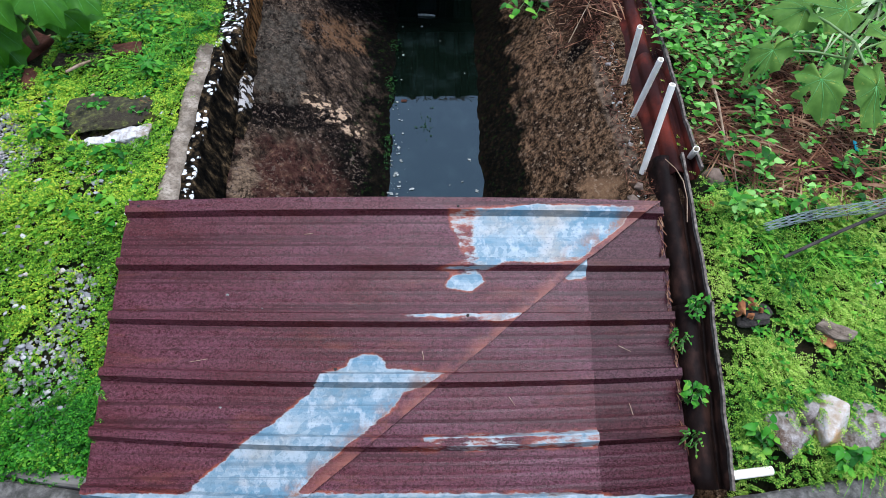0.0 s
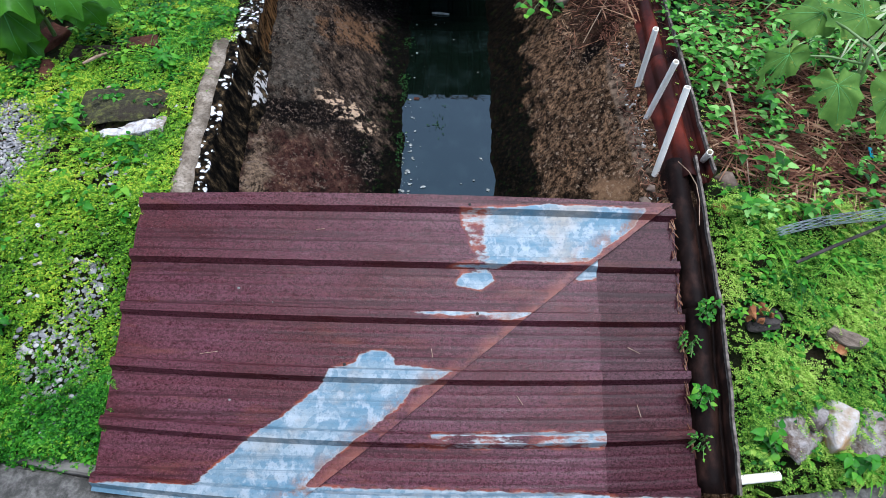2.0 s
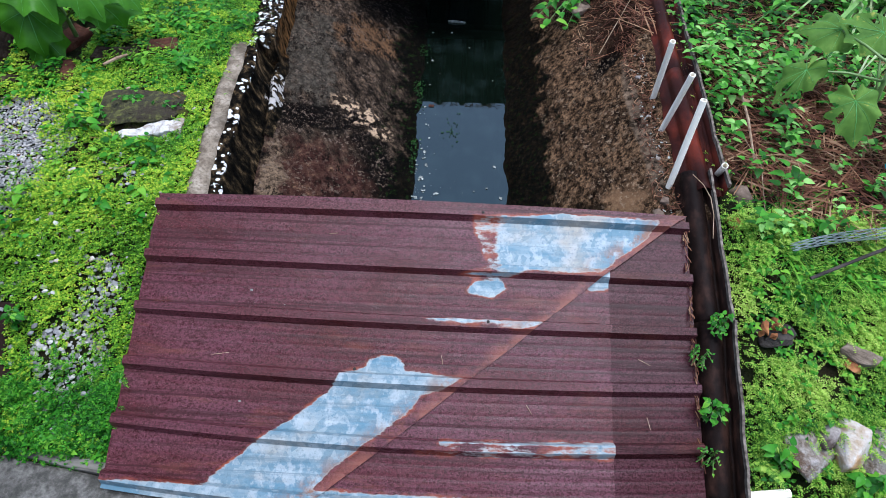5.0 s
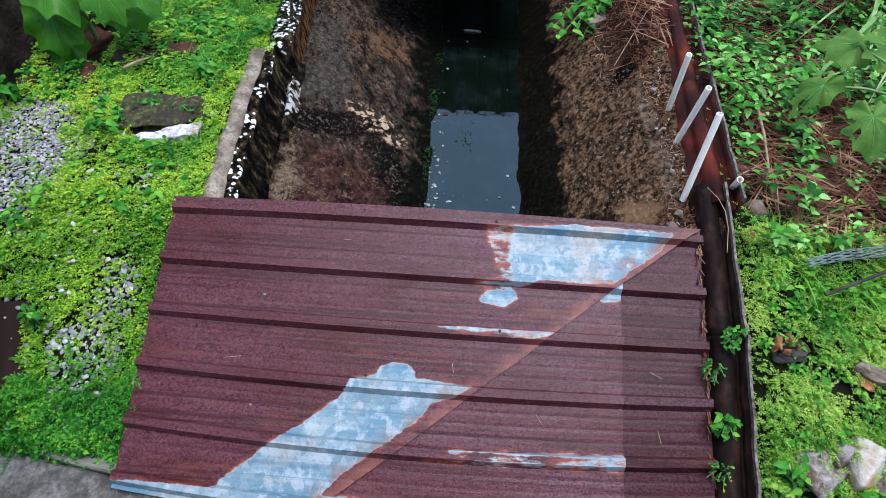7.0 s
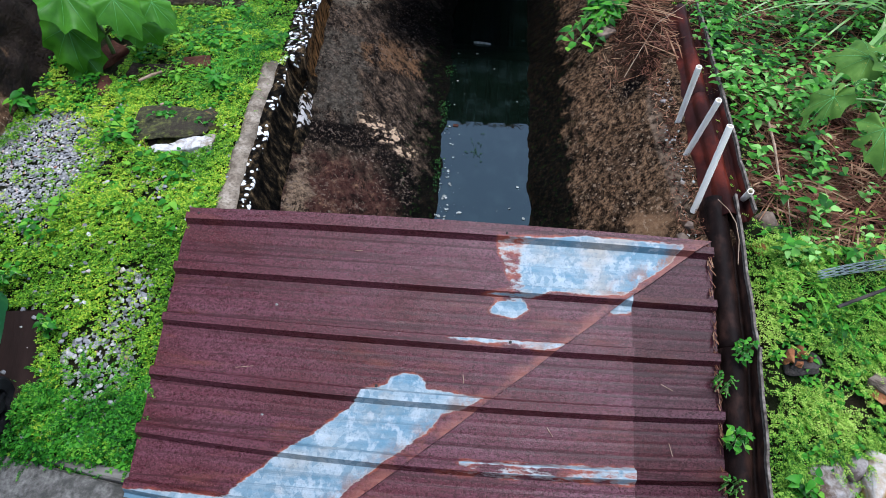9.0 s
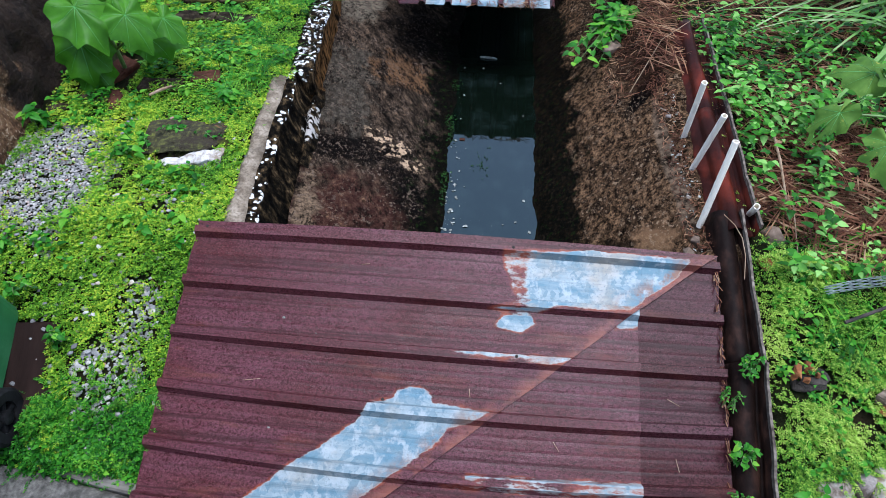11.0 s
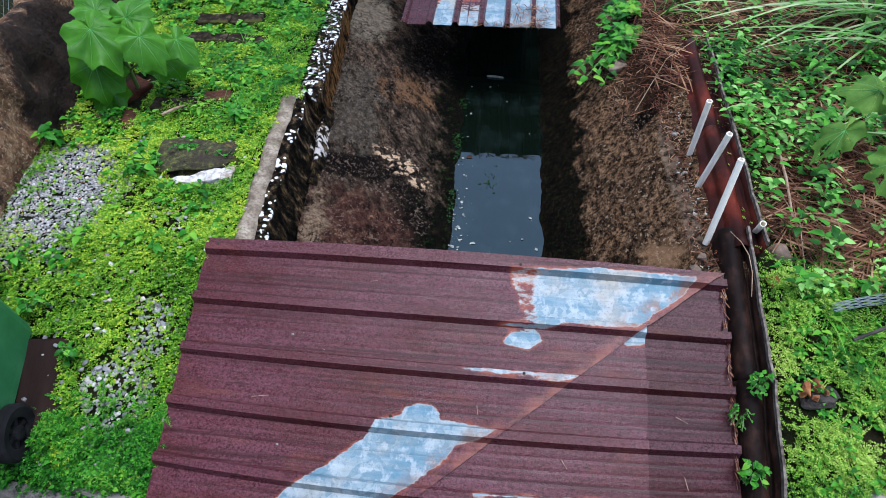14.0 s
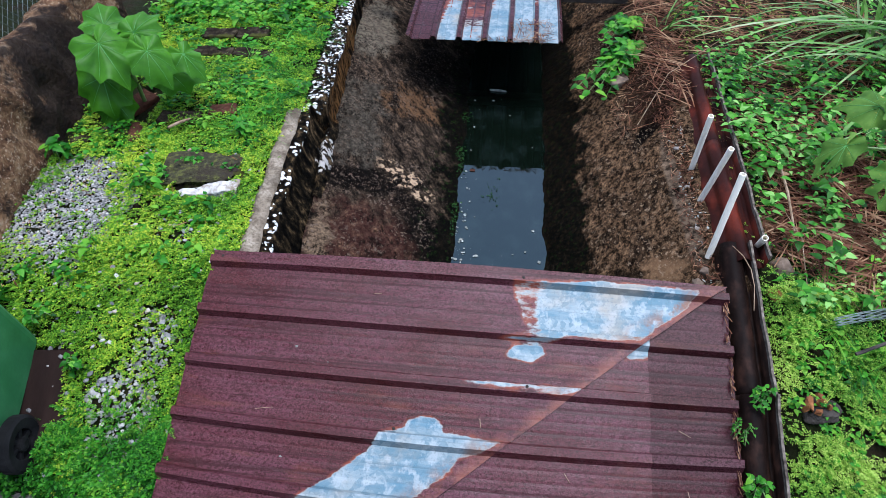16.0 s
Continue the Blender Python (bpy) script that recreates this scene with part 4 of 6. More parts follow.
def hard_mask(x, y):
    """One where a block, the bin's board or the wall stands on the bank."""
    out = np.zeros(len(x))
    for x0, x1, y0, y1 in BARE_SPOTS:
        out = np.maximum(out, ((x > x0) & (x < x1) & (y > y0) & (y < y1)).astype(float))
    out = np.maximum(out, (x < -2.03 - 0.13 * (y - 1.2)).astype(float))
    return out


BARE_SPOTS = [(-1.50, -1.25, 1.92, 2.08), (-1.56, -1.42, 2.54, 2.62), (-1.86, -1.42, 3.12, 3.18), (-1.88, -1.5, 3.35, 3.42), (-2.4, -1.60, 0.6, 1.18), (-2.12, -1.84, 2.44, 2.8)]


def keep_left(x, y):
    d = np.clip(1.05 + 1.3 * field(x, y, 2.5, 9) + 0.5 * field(x, y, 8, 5), 0.25, 1.0)
    d = np.where(gravel_mask(x, y) > 0.1, np.where(y < 1.5, 0.2, 0.1), np.where(gravel_mask(x, y) > -0.35, 0.42, d))
    d = np.where(hard_mask(x, y) > 0, 0.0, d)
    d = np.where(y < 0.86, d * 0.45, d)
    d = np.where((y > 2.15) & (field(x, y, 3.1, 51) > -0.05), d * 0.45, d)
    wall = -0.09 * (np.clip(y, 0.6, 5.0) - 1.6)
    edge = np.where((y > 1.54) & (y < 2.60), -1.072, np.where(y < 2.72, -0.97, -1.0)) + wall + 0.012 * field(x, y, 12, 8)
    return np.where((x > edge) | ((x > -1.155) & (y < 1.56)), 0.0, d)


def straw_zone(x, y):
    """Above zero on the dead-leaf litter of the far bank side."""
    return 1 - np.hypot((x - 1.42) / 0.36, (y - 2.02) / 0.42) + 0.35 * field(x, y, 4, 12)


def keep_right(x, y):
    d = np.clip(0.85 + 1.1 * field(x, y, 3, 19) + 0.5 * field(x, y, 9, 15), 0.12, 1.0)
    d = np.where(y > 1.62, d * 0.10, d)
    d = np.where(np.hypot((x - 1.085) / 0.10, (y - 1.185) / 0.075) < 1, 0.0, d)
    d = np.where(field(x, y, 5, 40) < -0.32, d * 0.15, d)
    return np.where(straw_zone(x, y) > 0, 0.03, d)


def build_carpet():
    b, a, u, l = rosettes(98000, -2.55, -1.02, 0.60, 4.5, keep_left, 5, 0.0098, 0.040, 0.7, 1)
    put("ground_cover", diamonds_mesh("ground_cover", b, a, u, l, l * 0.30), CARPET, label="bright yellow-green mat of tiny-leaved ground cover on the bank", category="ground cover", kind="stuff")
    b, a, u, l = rosettes(9000, -1.95, -1.05, 0.60, 0.92, keep_left, 6, 0.0125, 0.06, 0.9, 5)
    put("ground_cover", diamonds_mesh("ground_cover", b, a, u, l, l * 0.24), HERB, label="darker green feathery weeds along the slab edge", category="ground cover", kind="stuff")
    feathers(5200, 1.0, 2.2, 0.66, 1.7, keep_right, CARPET_R, "feathery_weed", "light green feathery shoots standing in the ground cover")
    feathers(1500, -1.9, -1.1, 0.62, 1.0, keep_left, HERB, "feathery_weed", "green feathery shoots along the slab edge", 0.065, 0.012)
    feathers(900, -1.7, -1.1, 1.3, 2.7, keep_left, CARPET, "feathery_weed", "yellow-green feathery shoots beside the mortar strip", 0.06, 0.012)
    b, a, u, l = rosettes(46000, 0.935, 2.2, 0.66, 4.2, keep_right, 6, 0.0095, 0.035, 1.1, 2)
    put("ground_cover", diamonds_mesh("ground_cover", b, a, u, l, l * 0.19), CARPET_R, label="feathery light-green ground cover beside the ridge caps", category="ground cover", kind="stuff")


def feathers(n, x0, x1, y0, y1, keep, mat, name, label, reach=0.07, leaf=0.011, pairs=11):
    """Short arching shoots, each feathered with small paired leaves."""
    x, y = rng.uniform(x0, x1, n), rng.uniform(y0, y1, n)
    k = keep(x, y) > rng.uniform(0, 1, n)
    x, y = x[k], y[k]
    n = len(x)
    z = heights(x, y) + 0.012
    a = rng.uniform(0, 2 * np.pi, n)
    r = reach * rng.uniform(0.5, 1.25, n)
    rise = rng.uniform(0.45, 1.1, n)
    base, along, up, ln = [], [], [], []
    for j in range(pairs):
        u = (j + 1) / pairs
        p = np.stack([x + r * u * np.cos(a), y + r * u * np.sin(a), z + r * rise * (u - 0.55 * u * u)], 1)
        for side in (-1, 1):
            b = a + side * (1.15 - 0.35 * u) + rng.normal(0, 0.12, n)
            base.append(p)
            along.append(np.stack([np.cos(b), np.sin(b), rng.uniform(0.0, 0.5, n)], 1))
            up.append(np.stack([rng.normal(0, 0.2, n), rng.normal(0, 0.2, n), np.ones(n)], 1))
            ln.append(leaf * (1.15 - 0.6 * u) * rng.uniform(0.8, 1.2, n))
    ln = np.concatenate(ln)
    me = diamonds_mesh(name, np.concatenate(base), np.concatenate(along), np.concatenate(up), ln, ln * 0.26)
    return put(name, me, mat, label=label, category="ground cover", kind="stuff")


def sprig(x, y, z, n, height, size, spread, seed, lean=(0, 0), rnd=None):
    """Leaves of one herb: pairs up a short leaning stem."""
    r = rnd or random.Random(seed)
    base, along, up, ln = [], [], [], []
    for k in range(n):
        u = (k + 0.5) / n
        h = height * (0.25 + 0.75 * u)
        a = k * 2.4 + r.uniform(-0.5, 0.5)
        rad = spread * (0.25 + 0.3 * r.random())
        base.append((x + lean[0] * u + rad * 0.4 * math.cos(a), y + lean[1] * u + rad * 0.4 * math.sin(a), z + h))
        along.append((math.cos(a), math.sin(a), r.uniform(-0.1, 0.55)))
        up.append((r.uniform(-0.35, 0.35), r.uniform(-0.35, 0.35), 1))
        ln.append(size * r.uniform(0.55, 1.2) * (1.05 - 0.35 * u))
    return base, along, up, ln


def herb_field(name, spots, mat, label, size, n=7, height=0.06, width=0.36, seed=3):
    r = random.Random(seed)
    base, along, up, ln = [], [], [], []
    for x, y, s in spots:
        parts = sprig(x, y, bumpy(x, y), max(4, int(n * r.uniform(0.7, 1.3))), height * s * r.uniform(0.6, 1.3), size * s, size * s, 0, (r.uniform(-0.03, 0.03), r.uniform(-0.03, 0.03)), r)
        for dst, more in zip((base, along, up, ln), parts):
            dst.extend(more)
    ln = np.array(ln)
    me = leaves_mesh(name, np.array(base), np.array(along), np.array(up), ln, ln * width, HEART, 0.25, 0.35)
    return put(name, me, mat, label=label, category="weeds", kind="stuff")


def build_herbs():
    r = random.Random(11)
    spots = []
    for _ in range(3200):
        x, y = r.uniform(-2.45, -1.15), r.uniform(1.3, 4.5)
        k = noise.noise(Vector((x * 2.7, y * 2.7, 21)))
        want = 0.24 + (0.5 if y > 2.6 else 0) + (0.4 if 1.85 < y < 2.4 and x < -1.6 else 0) + (0.25 if x < -1.85 and y < 1.7 else 0)
        p = (np.array([x]), np.array([y]))
        if r.random() < want * (0.6 + k) and hard_mask(*p)[0] < 0.5 and gravel_mask(*p)[0] < 0.12:
            spots.append((x, y, r.uniform(0.4, 1.25)))
    spots += [(r.uniform(-1.75, -1.14), r.uniform(0.64, 0.84), r.uniform(0.35, 0.75)) for _ in range(420)]
    for _ in range(1500):
        x, y = r.uniform(-2.05, -1.14), r.uniform(2.15, 4.5)
        p = (np.array([x]), np.array([y]))
        if noise.noise(Vector((x * 3.1, y * 3.1, 51))) > -0.1 and x < -1.12 + skew(y) and hard_mask(*p)[0] < 0.5:
            spots.append((x, y, r.uniform(0.35, 0.95)))
    herb_field("low_weeds", spots, HERB, "low broad-leaved green weeds among the ground cover", 0.038, 7, 0.055, 0.36, 3)
    spots = [(r.uniform(-2.35, -1.3), r.uniform(3.5, 4.6), r.uniform(0.7, 1.2)) for _ in range(260)]
    herb_field("bushy_weeds", spots, HERB, "taller leafy green weeds at the top of the bank", 0.055, 8, 0.12, 0.36, 6)
    spots = []
    for _ in range(1900):
        x, y = r.uniform(1.0, 2.5), r.uniform(1.5, 4.4)
        p = (np.array([x]), np.array([y]))
        s = straw_zone(*p)[0]
        k = noise.noise(Vector((x * 2.3, y * 2.3, 31)))
        want = 0.26 if s > 0.1 else 0.35
        if y > 2.25 and x < 1.85:
            want = 0.8
        if y > 3.35:
            want = 0.10
        if r.random() < want * (0.75 + k):
            spots.append((x, y, r.uniform(0.45, 1.35)))
    herb_field("vine_weeds", spots, VINE, "mid-green vine weeds with heart-shaped leaves on the bank", 0.044, 8, 0.15, 0.33, 4)
    spots = [(r.uniform(1.0, 2.1), r.uniform(0.72, 1.6), r.uniform(0.4, 0.9)) for _ in range(420)]
    spots += [(r.uniform(0.99, 1.9), r.gauss(1.5, 0.16), r.uniform(0.5, 1.0)) for _ in range(90)]
    herb_field("low_weeds", spots, HERB, "scattered small green weeds in the feathery ground cover", 0.034, 7, 0.065, 0.34, 5)


def litter(name, n, area, mat, label, length, width, lift=0.02, seed=1, flat=0.12, keep=None, ground_z=None, main=None, jitter=0.75):
    """Loose dry blades lying on the ground."""
    r = np.random.default_rng(seed)
    x, y = r.uniform(area[0], area[1], n), r.uniform(area[2], area[3], n)
    if keep is not None:
        k = keep(x, y)
        x, y = x[k], y[k]
    z = (heights(x, y) if ground_z is None else ground_z(x, y)) + 0.004 + r.uniform(0, lift, len(x))
    a = r.uniform(0, 2 * np.pi, len(x)) if main is None else r.normal(main, jitter, len(x))
    d = np.stack([np.cos(a), np.sin(a), r.normal(0, flat, len(x))], 1)
    up = np.stack([r.normal(0, 0.4, len(x)), r.normal(0, 0.4, len(x)), np.ones(len(x))], 1)
    ln = length * r.uniform(0.4, 1.3, len(x))
    me = leaves_mesh(name, np.stack([x, y, z], 1) - d * (ln / 2)[:, None], d, up, ln, width * r.uniform(0.4, 1.3, len(x)), BLADE, 0.3, 0.12)
    return put(name, me, mat, label=label, category="litter", kind="stuff")


def right_slope_z(x, y):
    u = np.clip((x - 0.115) / 0.71, 0, 1)
    return -0.51 + 0.50 * u ** 0.95


def build_litter():
    litter("dead_leaf_litter", 3200, (1.0, 2.2, 1.5, 2.6), STRAW, "brown dead straw and long leaves on the bank", 0.26, 0.003, 0.05, 21, 0.12, lambda x, y: straw_zone(x, y) > -0.05, None, 2.6, 1.0)
    litter("dead_leaf_litter", 2600, (0.72, 2.1, 2.3, 4.4), STRAW, "matted brown dead grass at the bank top", 0.3, 0.0034, 0.05, 22, 0.15, lambda x, y: ((y > 3.2) | (x < 0.95)) & (y > 2.9) | (x > 1.05), None, 2.4)
    litter("slope_litter", 240, (0.55, 0.80, 2.8, 3.5), STRAW, "dry brown stalks slipping down the channel side", 0.12, 0.0013, 0.012, 23, 0.1, None, right_slope_z, 0.9)
    litter("pale_chips", 60, (0.75, 0.82, 1.62, 2.7), FLOAT, "pale leaf and stone chips along the ridge caps", 0.014, 0.004, 0.006, 30, 0.1, None, lambda x, y: right_slope_z(x, y) + 0.006)
    litter("edge_litter", 700, (0.735, 0.825, 1.62, 2.9), STRAW, "dry twigs and leaf scraps along the ridge caps", 0.032, 0.0018, 0.008, 24, 0.15, None, lambda x, y: right_slope_z(x, y) + 0.004)
    litter("gap_litter", 110, (0.783, 0.80, 0.72, 1.55), STRAW, "leaf scraps caught between sheet and ridge caps", 0.04, 0.0022, 0.008, 25, 0.06, None, lambda x, y: np.array([bank(0, b) for b in y]) + 0.027, 1.57, 0.2)
    litter("bank_litter", 260, (-2.2, -1.2, 1.3, 4.2), STRAW, "scattered dry stalks among the weeds", 0.05, 0.0022, 0.04, 26, 0.2)
    litter("dead_broad_leaves", 130, (1.0, 2.2, 1.55, 2.6), STRAW, "broad curled tan dead leaves in the straw", 0.17, 0.006, 0.06, 29, 0.2, lambda x, y: straw_zone(x, y) > -0.1, None, 2.6, 0.6)


def pebbles(name, n, cx, cy, rx, ry, size, seed, label, keep=None, lift=0.0):
    r = random.Random(seed)
    ico = bmesh.new()
    bmesh.ops.create_icosphere(ico, subdivisions=1, radius=1)
    pv = np.array([v.co[:] for v in ico.verts])
    pf = np.array([[v.index for v in f.verts] for f in ico.faces])
    ico.free()
    g = np.random.default_rng(seed)
    verts, faces = [], []
    for i in range(n):
        x, y = cx + rx * r.uniform(-1, 1), cy + ry * r.uniform(-1, 1)
        if keep is not None and not keep(x, y):
            continue
        s = size * r.uniform(0.55, 1.3)
        v = pv * (1 + g.uniform(-0.22, 0.22, (len(pv), 1))) * np.array([s, s * r.uniform(0.6, 0.95), s * r.uniform(0.3, 0.55)]) * 0.5
        m = np.array(Euler((r.uniform(-0.5, 0.5), r.uniform(-0.5, 0.5), r.uniform(0, 6.3))).to_matrix())
        v = v @ m.T + np.array([x, y, bumpy(x, y) + s * 0.18 + r.uniform(0, 0.006) + lift * r.random()])
        faces.append(pf + len(verts) * len(pv))
        verts.append(v)
    me = mesh_of(name, np.concatenate(verts).tolist(), np.concatenate(faces).tolist())
    return put(name, me, PEBBLE, label=label, category="gravel", kind="stuff")


def build_gravel():
    def bare(limit):
        return lambda x, y: gravel_mask(np.array([x]), np.array([y]))[0] > limit
    pebbles("gravel", 1700, -1.36, 1.08, 0.2, 0.36, 0.0200, 31, "wet grey crushed gravel showing through the ground cover", bare(-0.2))
    pebbles("gravel", 9500, -1.90, 1.76, 0.34, 0.44, 0.0135, 32, "grey gravel patch at the foot of the wall", bare(-0.25))
    pebbles("gravel", 650, -1.5, 1.5, 0.42, 0.75, 0.021, 33, "scattered pale pebbles on the green bank", None, 0.020)


# ---- plants that stand alone ----
TEETH = ((0, 0.72), (19, 0.54), (34, 0.61), (52, 0.47), (70, 0.55), (90, 0.42), (110, 0.46), (132, 0.35), (156, 0.31), (180, 0.08))


def leaf_edge(phi):
    """Outline of a leaf of length one: distance from the stalk, phi degrees from the tip; long teeth, round bays."""
    phi = abs(phi)
    for (p0, r0), (p1, r1) in zip(TEETH, TEETH[1:]):
        if phi <= p1:
            t = (phi - p0) / (p1 - p0)
            return r1 + (r0 - r1) * (1 - t) ** 1.45 if r0 > r1 else r0 + (r1 - r0) * t ** 1.45
    return TEETH[-1][1]


def leaf_point(phi, f, length, width, seed):
    """A point of the blade, f from the stalk (0) to the edge (1)."""
    rad = leaf_edge(phi) * f * length
    a = math.radians(phi)
    x, y = rad * math.sin(a) * width / (0.53 * length), rad * math.cos(a)
    bay = 0.5 - 0.5 * math.cos(math.radians(phi) * 8.5)
    z = 0.03 * length * bay * f * (1.3 - f) - 0.30 * max(0.0, y) ** 2 / length - 0.32 * x * x / width
    z += 0.04 * length * f * f * math.sin(math.radians(phi) * 7 + seed * 1.7) + 0.13 * length * f * noise.noise(Vector((x * 11, y * 11, seed * 3.1)))
    return (x, y, z)


def lobed_leaf(length, width, seed, holes=0):
    """A broad toothed leaf; its stalk joins at the origin, its tip lies along +y."""
    r = random.Random(seed)
    bm = bmesh.new()
    fs = (0.12, 0.28, 0.45, 0.62, 0.78, 0.9, 1.0)
    n = 72
    mid = bm.verts.new((0, 0, 0))
    rings = [[bm.verts.new(leaf_point(-180 + 360 * k / n, f, length, width, seed)) for k in range(n)] for f in fs]
    eaten = [(r.randint(2, 4), r.randint(8, n - 9), r.randint(2, 5)) for _ in range(holes)]
    for k in range(n):
        q = (k + 1) % n
        bm.faces.new((mid, rings[0][q], rings[0][k]))
        for j in range(len(fs) - 1):
            if not any(j in (e, e + 1) and s <= k < s + w for e, s, w in eaten):
                bm.faces.new((rings[j][k], rings[j][q], rings[j + 1][q], rings[j + 1][k]))
    return bm


def vein_bm(length, width, seed):
    bm = bmesh.new()
    for phi in (-119, -76, -36, 0, 36, 76, 119):
        pts = [Vector(leaf_point(phi, 0.95 * q / 6, length, width, seed)) + Vector((0, 0, 0.001)) for q in range(7)]
        t = tube_bm(pts, [(0.0018 if phi == 0 else 0.0012) * (1 - 0.75 * q / 6) for q in range(7)], 5)
        me = bpy.data.meshes.new("v")
        t.to_mesh(me)
        t.free()
        bm.from_mesh(me)
        bpy.data.meshes.remove(me)
    return bm


def broad_plant(name, root, specs, mat, label, stem_to, holes=0, seed=0):
    """A plant with a main stem and broad leaves on stalks. specs: stalk end, tip direction, facing, length, half width."""
    top = empty(name, pose(*root), label, "plant")
    part("stem", tube_bm([(0, 0, -0.03), (stem_to[0] * 0.4, stem_to[1] * 0.4, stem_to[2] * 0.55), stem_to], [0.012, 0.010, 0.007], 8), STEM, top, soft=True)
    for k, (off, tip, face, ln, wd) in enumerate(specs):
        z = Vector(face).normalized()
        x = Vector(tip).cross(z).normalized()
        y = z.cross(x)
        at = Matrix((x, y, z)).transposed().to_4x4()
        at.translation = Vector(off)
        leaf = part("leaf", lobed_leaf(ln, wd, seed + k, holes), mat, top, soft=True)
        leaf.matrix_basis = at
        part("vein", vein_bm(ln, wd, seed + k), VEIN, leaf, "pale leaf veins", soft=True)
        start = Vector(stem_to) * (0.55 + 0.45 * (k % 3) / 2)
        mid = (start + Vector(off)) / 2 + Vector((0, 0, 0.03)) - 0.03 * z
        part("leaf_stalk", tube_bm([start, mid, Vector(off) - 0.004 * z], [0.0055, 0.005, 0.0042], 6), STEM, top, soft=True)
    return top


def build_broad_plants():
    ROOT = (-1.93, 2.62, 0.022)

    def spec(at, right, down, ln, wd, face=(0.42, -0.55, 0.72)):
        tip = Vector((0.8, 0.6, 0.0)) * right + Vector((0.4, -0.53, -0.75)) * down
        return (tuple(Vector(at) - Vector(ROOT)), tip, face, ln, wd)
    broad_plant("broad_leaved_plant", (-1.93, 2.62, -0.012), [
        spec((-1.979, 2.520, 0.418), 0.2, 1.0, 0.33, 0.150, (0.3, -0.45, 0.8)), spec((-1.849, 2.620, 0.428), 0.8, -0.35, 0.22, 0.10, (0.1, -0.6, 0.75)), spec((-1.726, 2.480, 0.411), 0.3, 1.0, 0.27, 0.115, (0.55, -0.4, 0.7)),
        spec((-2.020, 2.500, 0.250), -0.15, 1.0, 0.30, 0.145, (0.3, -0.7, 0.55)), spec((-1.986, 2.470, 0.149), -0.25, 1.0, 0.29, 0.11, (0.45, -0.8, 0.3)), spec((-1.736, 2.580, 0.274), 0.9, 0.5, 0.30, 0.13, (0.55, -0.5, 0.55)),
        spec((-1.623, 2.600, 0.340), 0.45, 0.9, 0.22, 0.085, (0.6, -0.3, 0.7)), spec((-1.987, 2.620, 0.456), 0.1, -1.0, 0.2, 0.12, (0.35, -0.5, 0.75))],
        BIGLEAF, "young plant with large glossy lobed green leaves by the wall", (0.0, -0.02, 0.24), 0, 3)
    broad_plant("hairy_leaved_plant", (1.66, 2.16, -0.01), [
        ((-0.24, -0.20, 0.30), (0.0, -1.0, -0.6), (-0.2, -0.5, 0.8), 0.24, 0.10), ((-0.34, 0.02, 0.28), (-0.9, -0.5, -0.5), (-0.5, -0.3, 0.75), 0.24, 0.08),
        ((-0.02, -0.20, 0.27), (0.25, -1.0, -0.8), (0.25, -0.6, 0.6), 0.30, 0.085), ((-0.02, 0.18, 0.36), (-0.8, 0.4, 0.0), (-0.1, -0.3, 0.9), 0.24, 0.12), ((0.1, 0.02, 0.33), (0.9, 0.2, -0.2), (0.1, -0.3, 0.9), 0.25, 0.12),
        ((-0.14, 0.26, 0.32), (-0.9, 0.2, -0.1), (-0.1, -0.3, 0.9), 0.24, 0.11)],
        PALELEAF, "straggling plant with insect-holed pale green lobed leaves", (-0.06, -0.02, 0.34), 3, 20)


def leafy_clump(name, root, stems, leaf, mat, label, fall, seed, spread=0.10):
    """A drooping weed: thin stems, each set with leaves."""
    r = random.Random(seed)
    top = empty(name, pose(*root), label, "weed")
    base, along, up, ln = [], [], [], []
    for k in range(stems):
        a, reach = r.uniform(0, 6.28), r.uniform(0.3, 1.0)
        tip = Vector((fall[0] * reach + spread * math.cos(a), fall[1] * reach + spread * math.sin(a), fall[2] * reach + r.uniform(0.0, 0.07)))
        mid = tip * 0.5 + Vector((0, 0, 0.05))
        pts = [Vector((0.02 * math.cos(a), 0.02 * math.sin(a), 0)), mid, tip]
        part("stem", tube_bm(pts, [0.0022, 0.002, 0.0012], 5), STEM, top)
        leaves = 9 if spread > 0.06 else 5
        for q in range(leaves):
            f = (q + 1) / leaves
            p = pts[0].lerp(mid, f * 2) if f < 0.5 else mid.lerp(tip, f * 2 - 1)
            b = r.uniform(0, 6.28)
            base.append(p + Vector((0, 0, 0.003)))
            along.append((math.cos(b), math.sin(b), r.uniform(-0.3, 0.4)))
            up.append((r.uniform(-0.4, 0.4), r.uniform(-0.5, 0.2), 1))
            ln.append(leaf * r.uniform(0.6, 1.25))
    ln = np.array(ln)
    put("foliage", leaves_mesh("foliage", np.array([v[:] for v in base]), np.array(along), np.array(up), ln, ln * 0.33, HEART, 0.25, 0.4), mat, top)
    return top


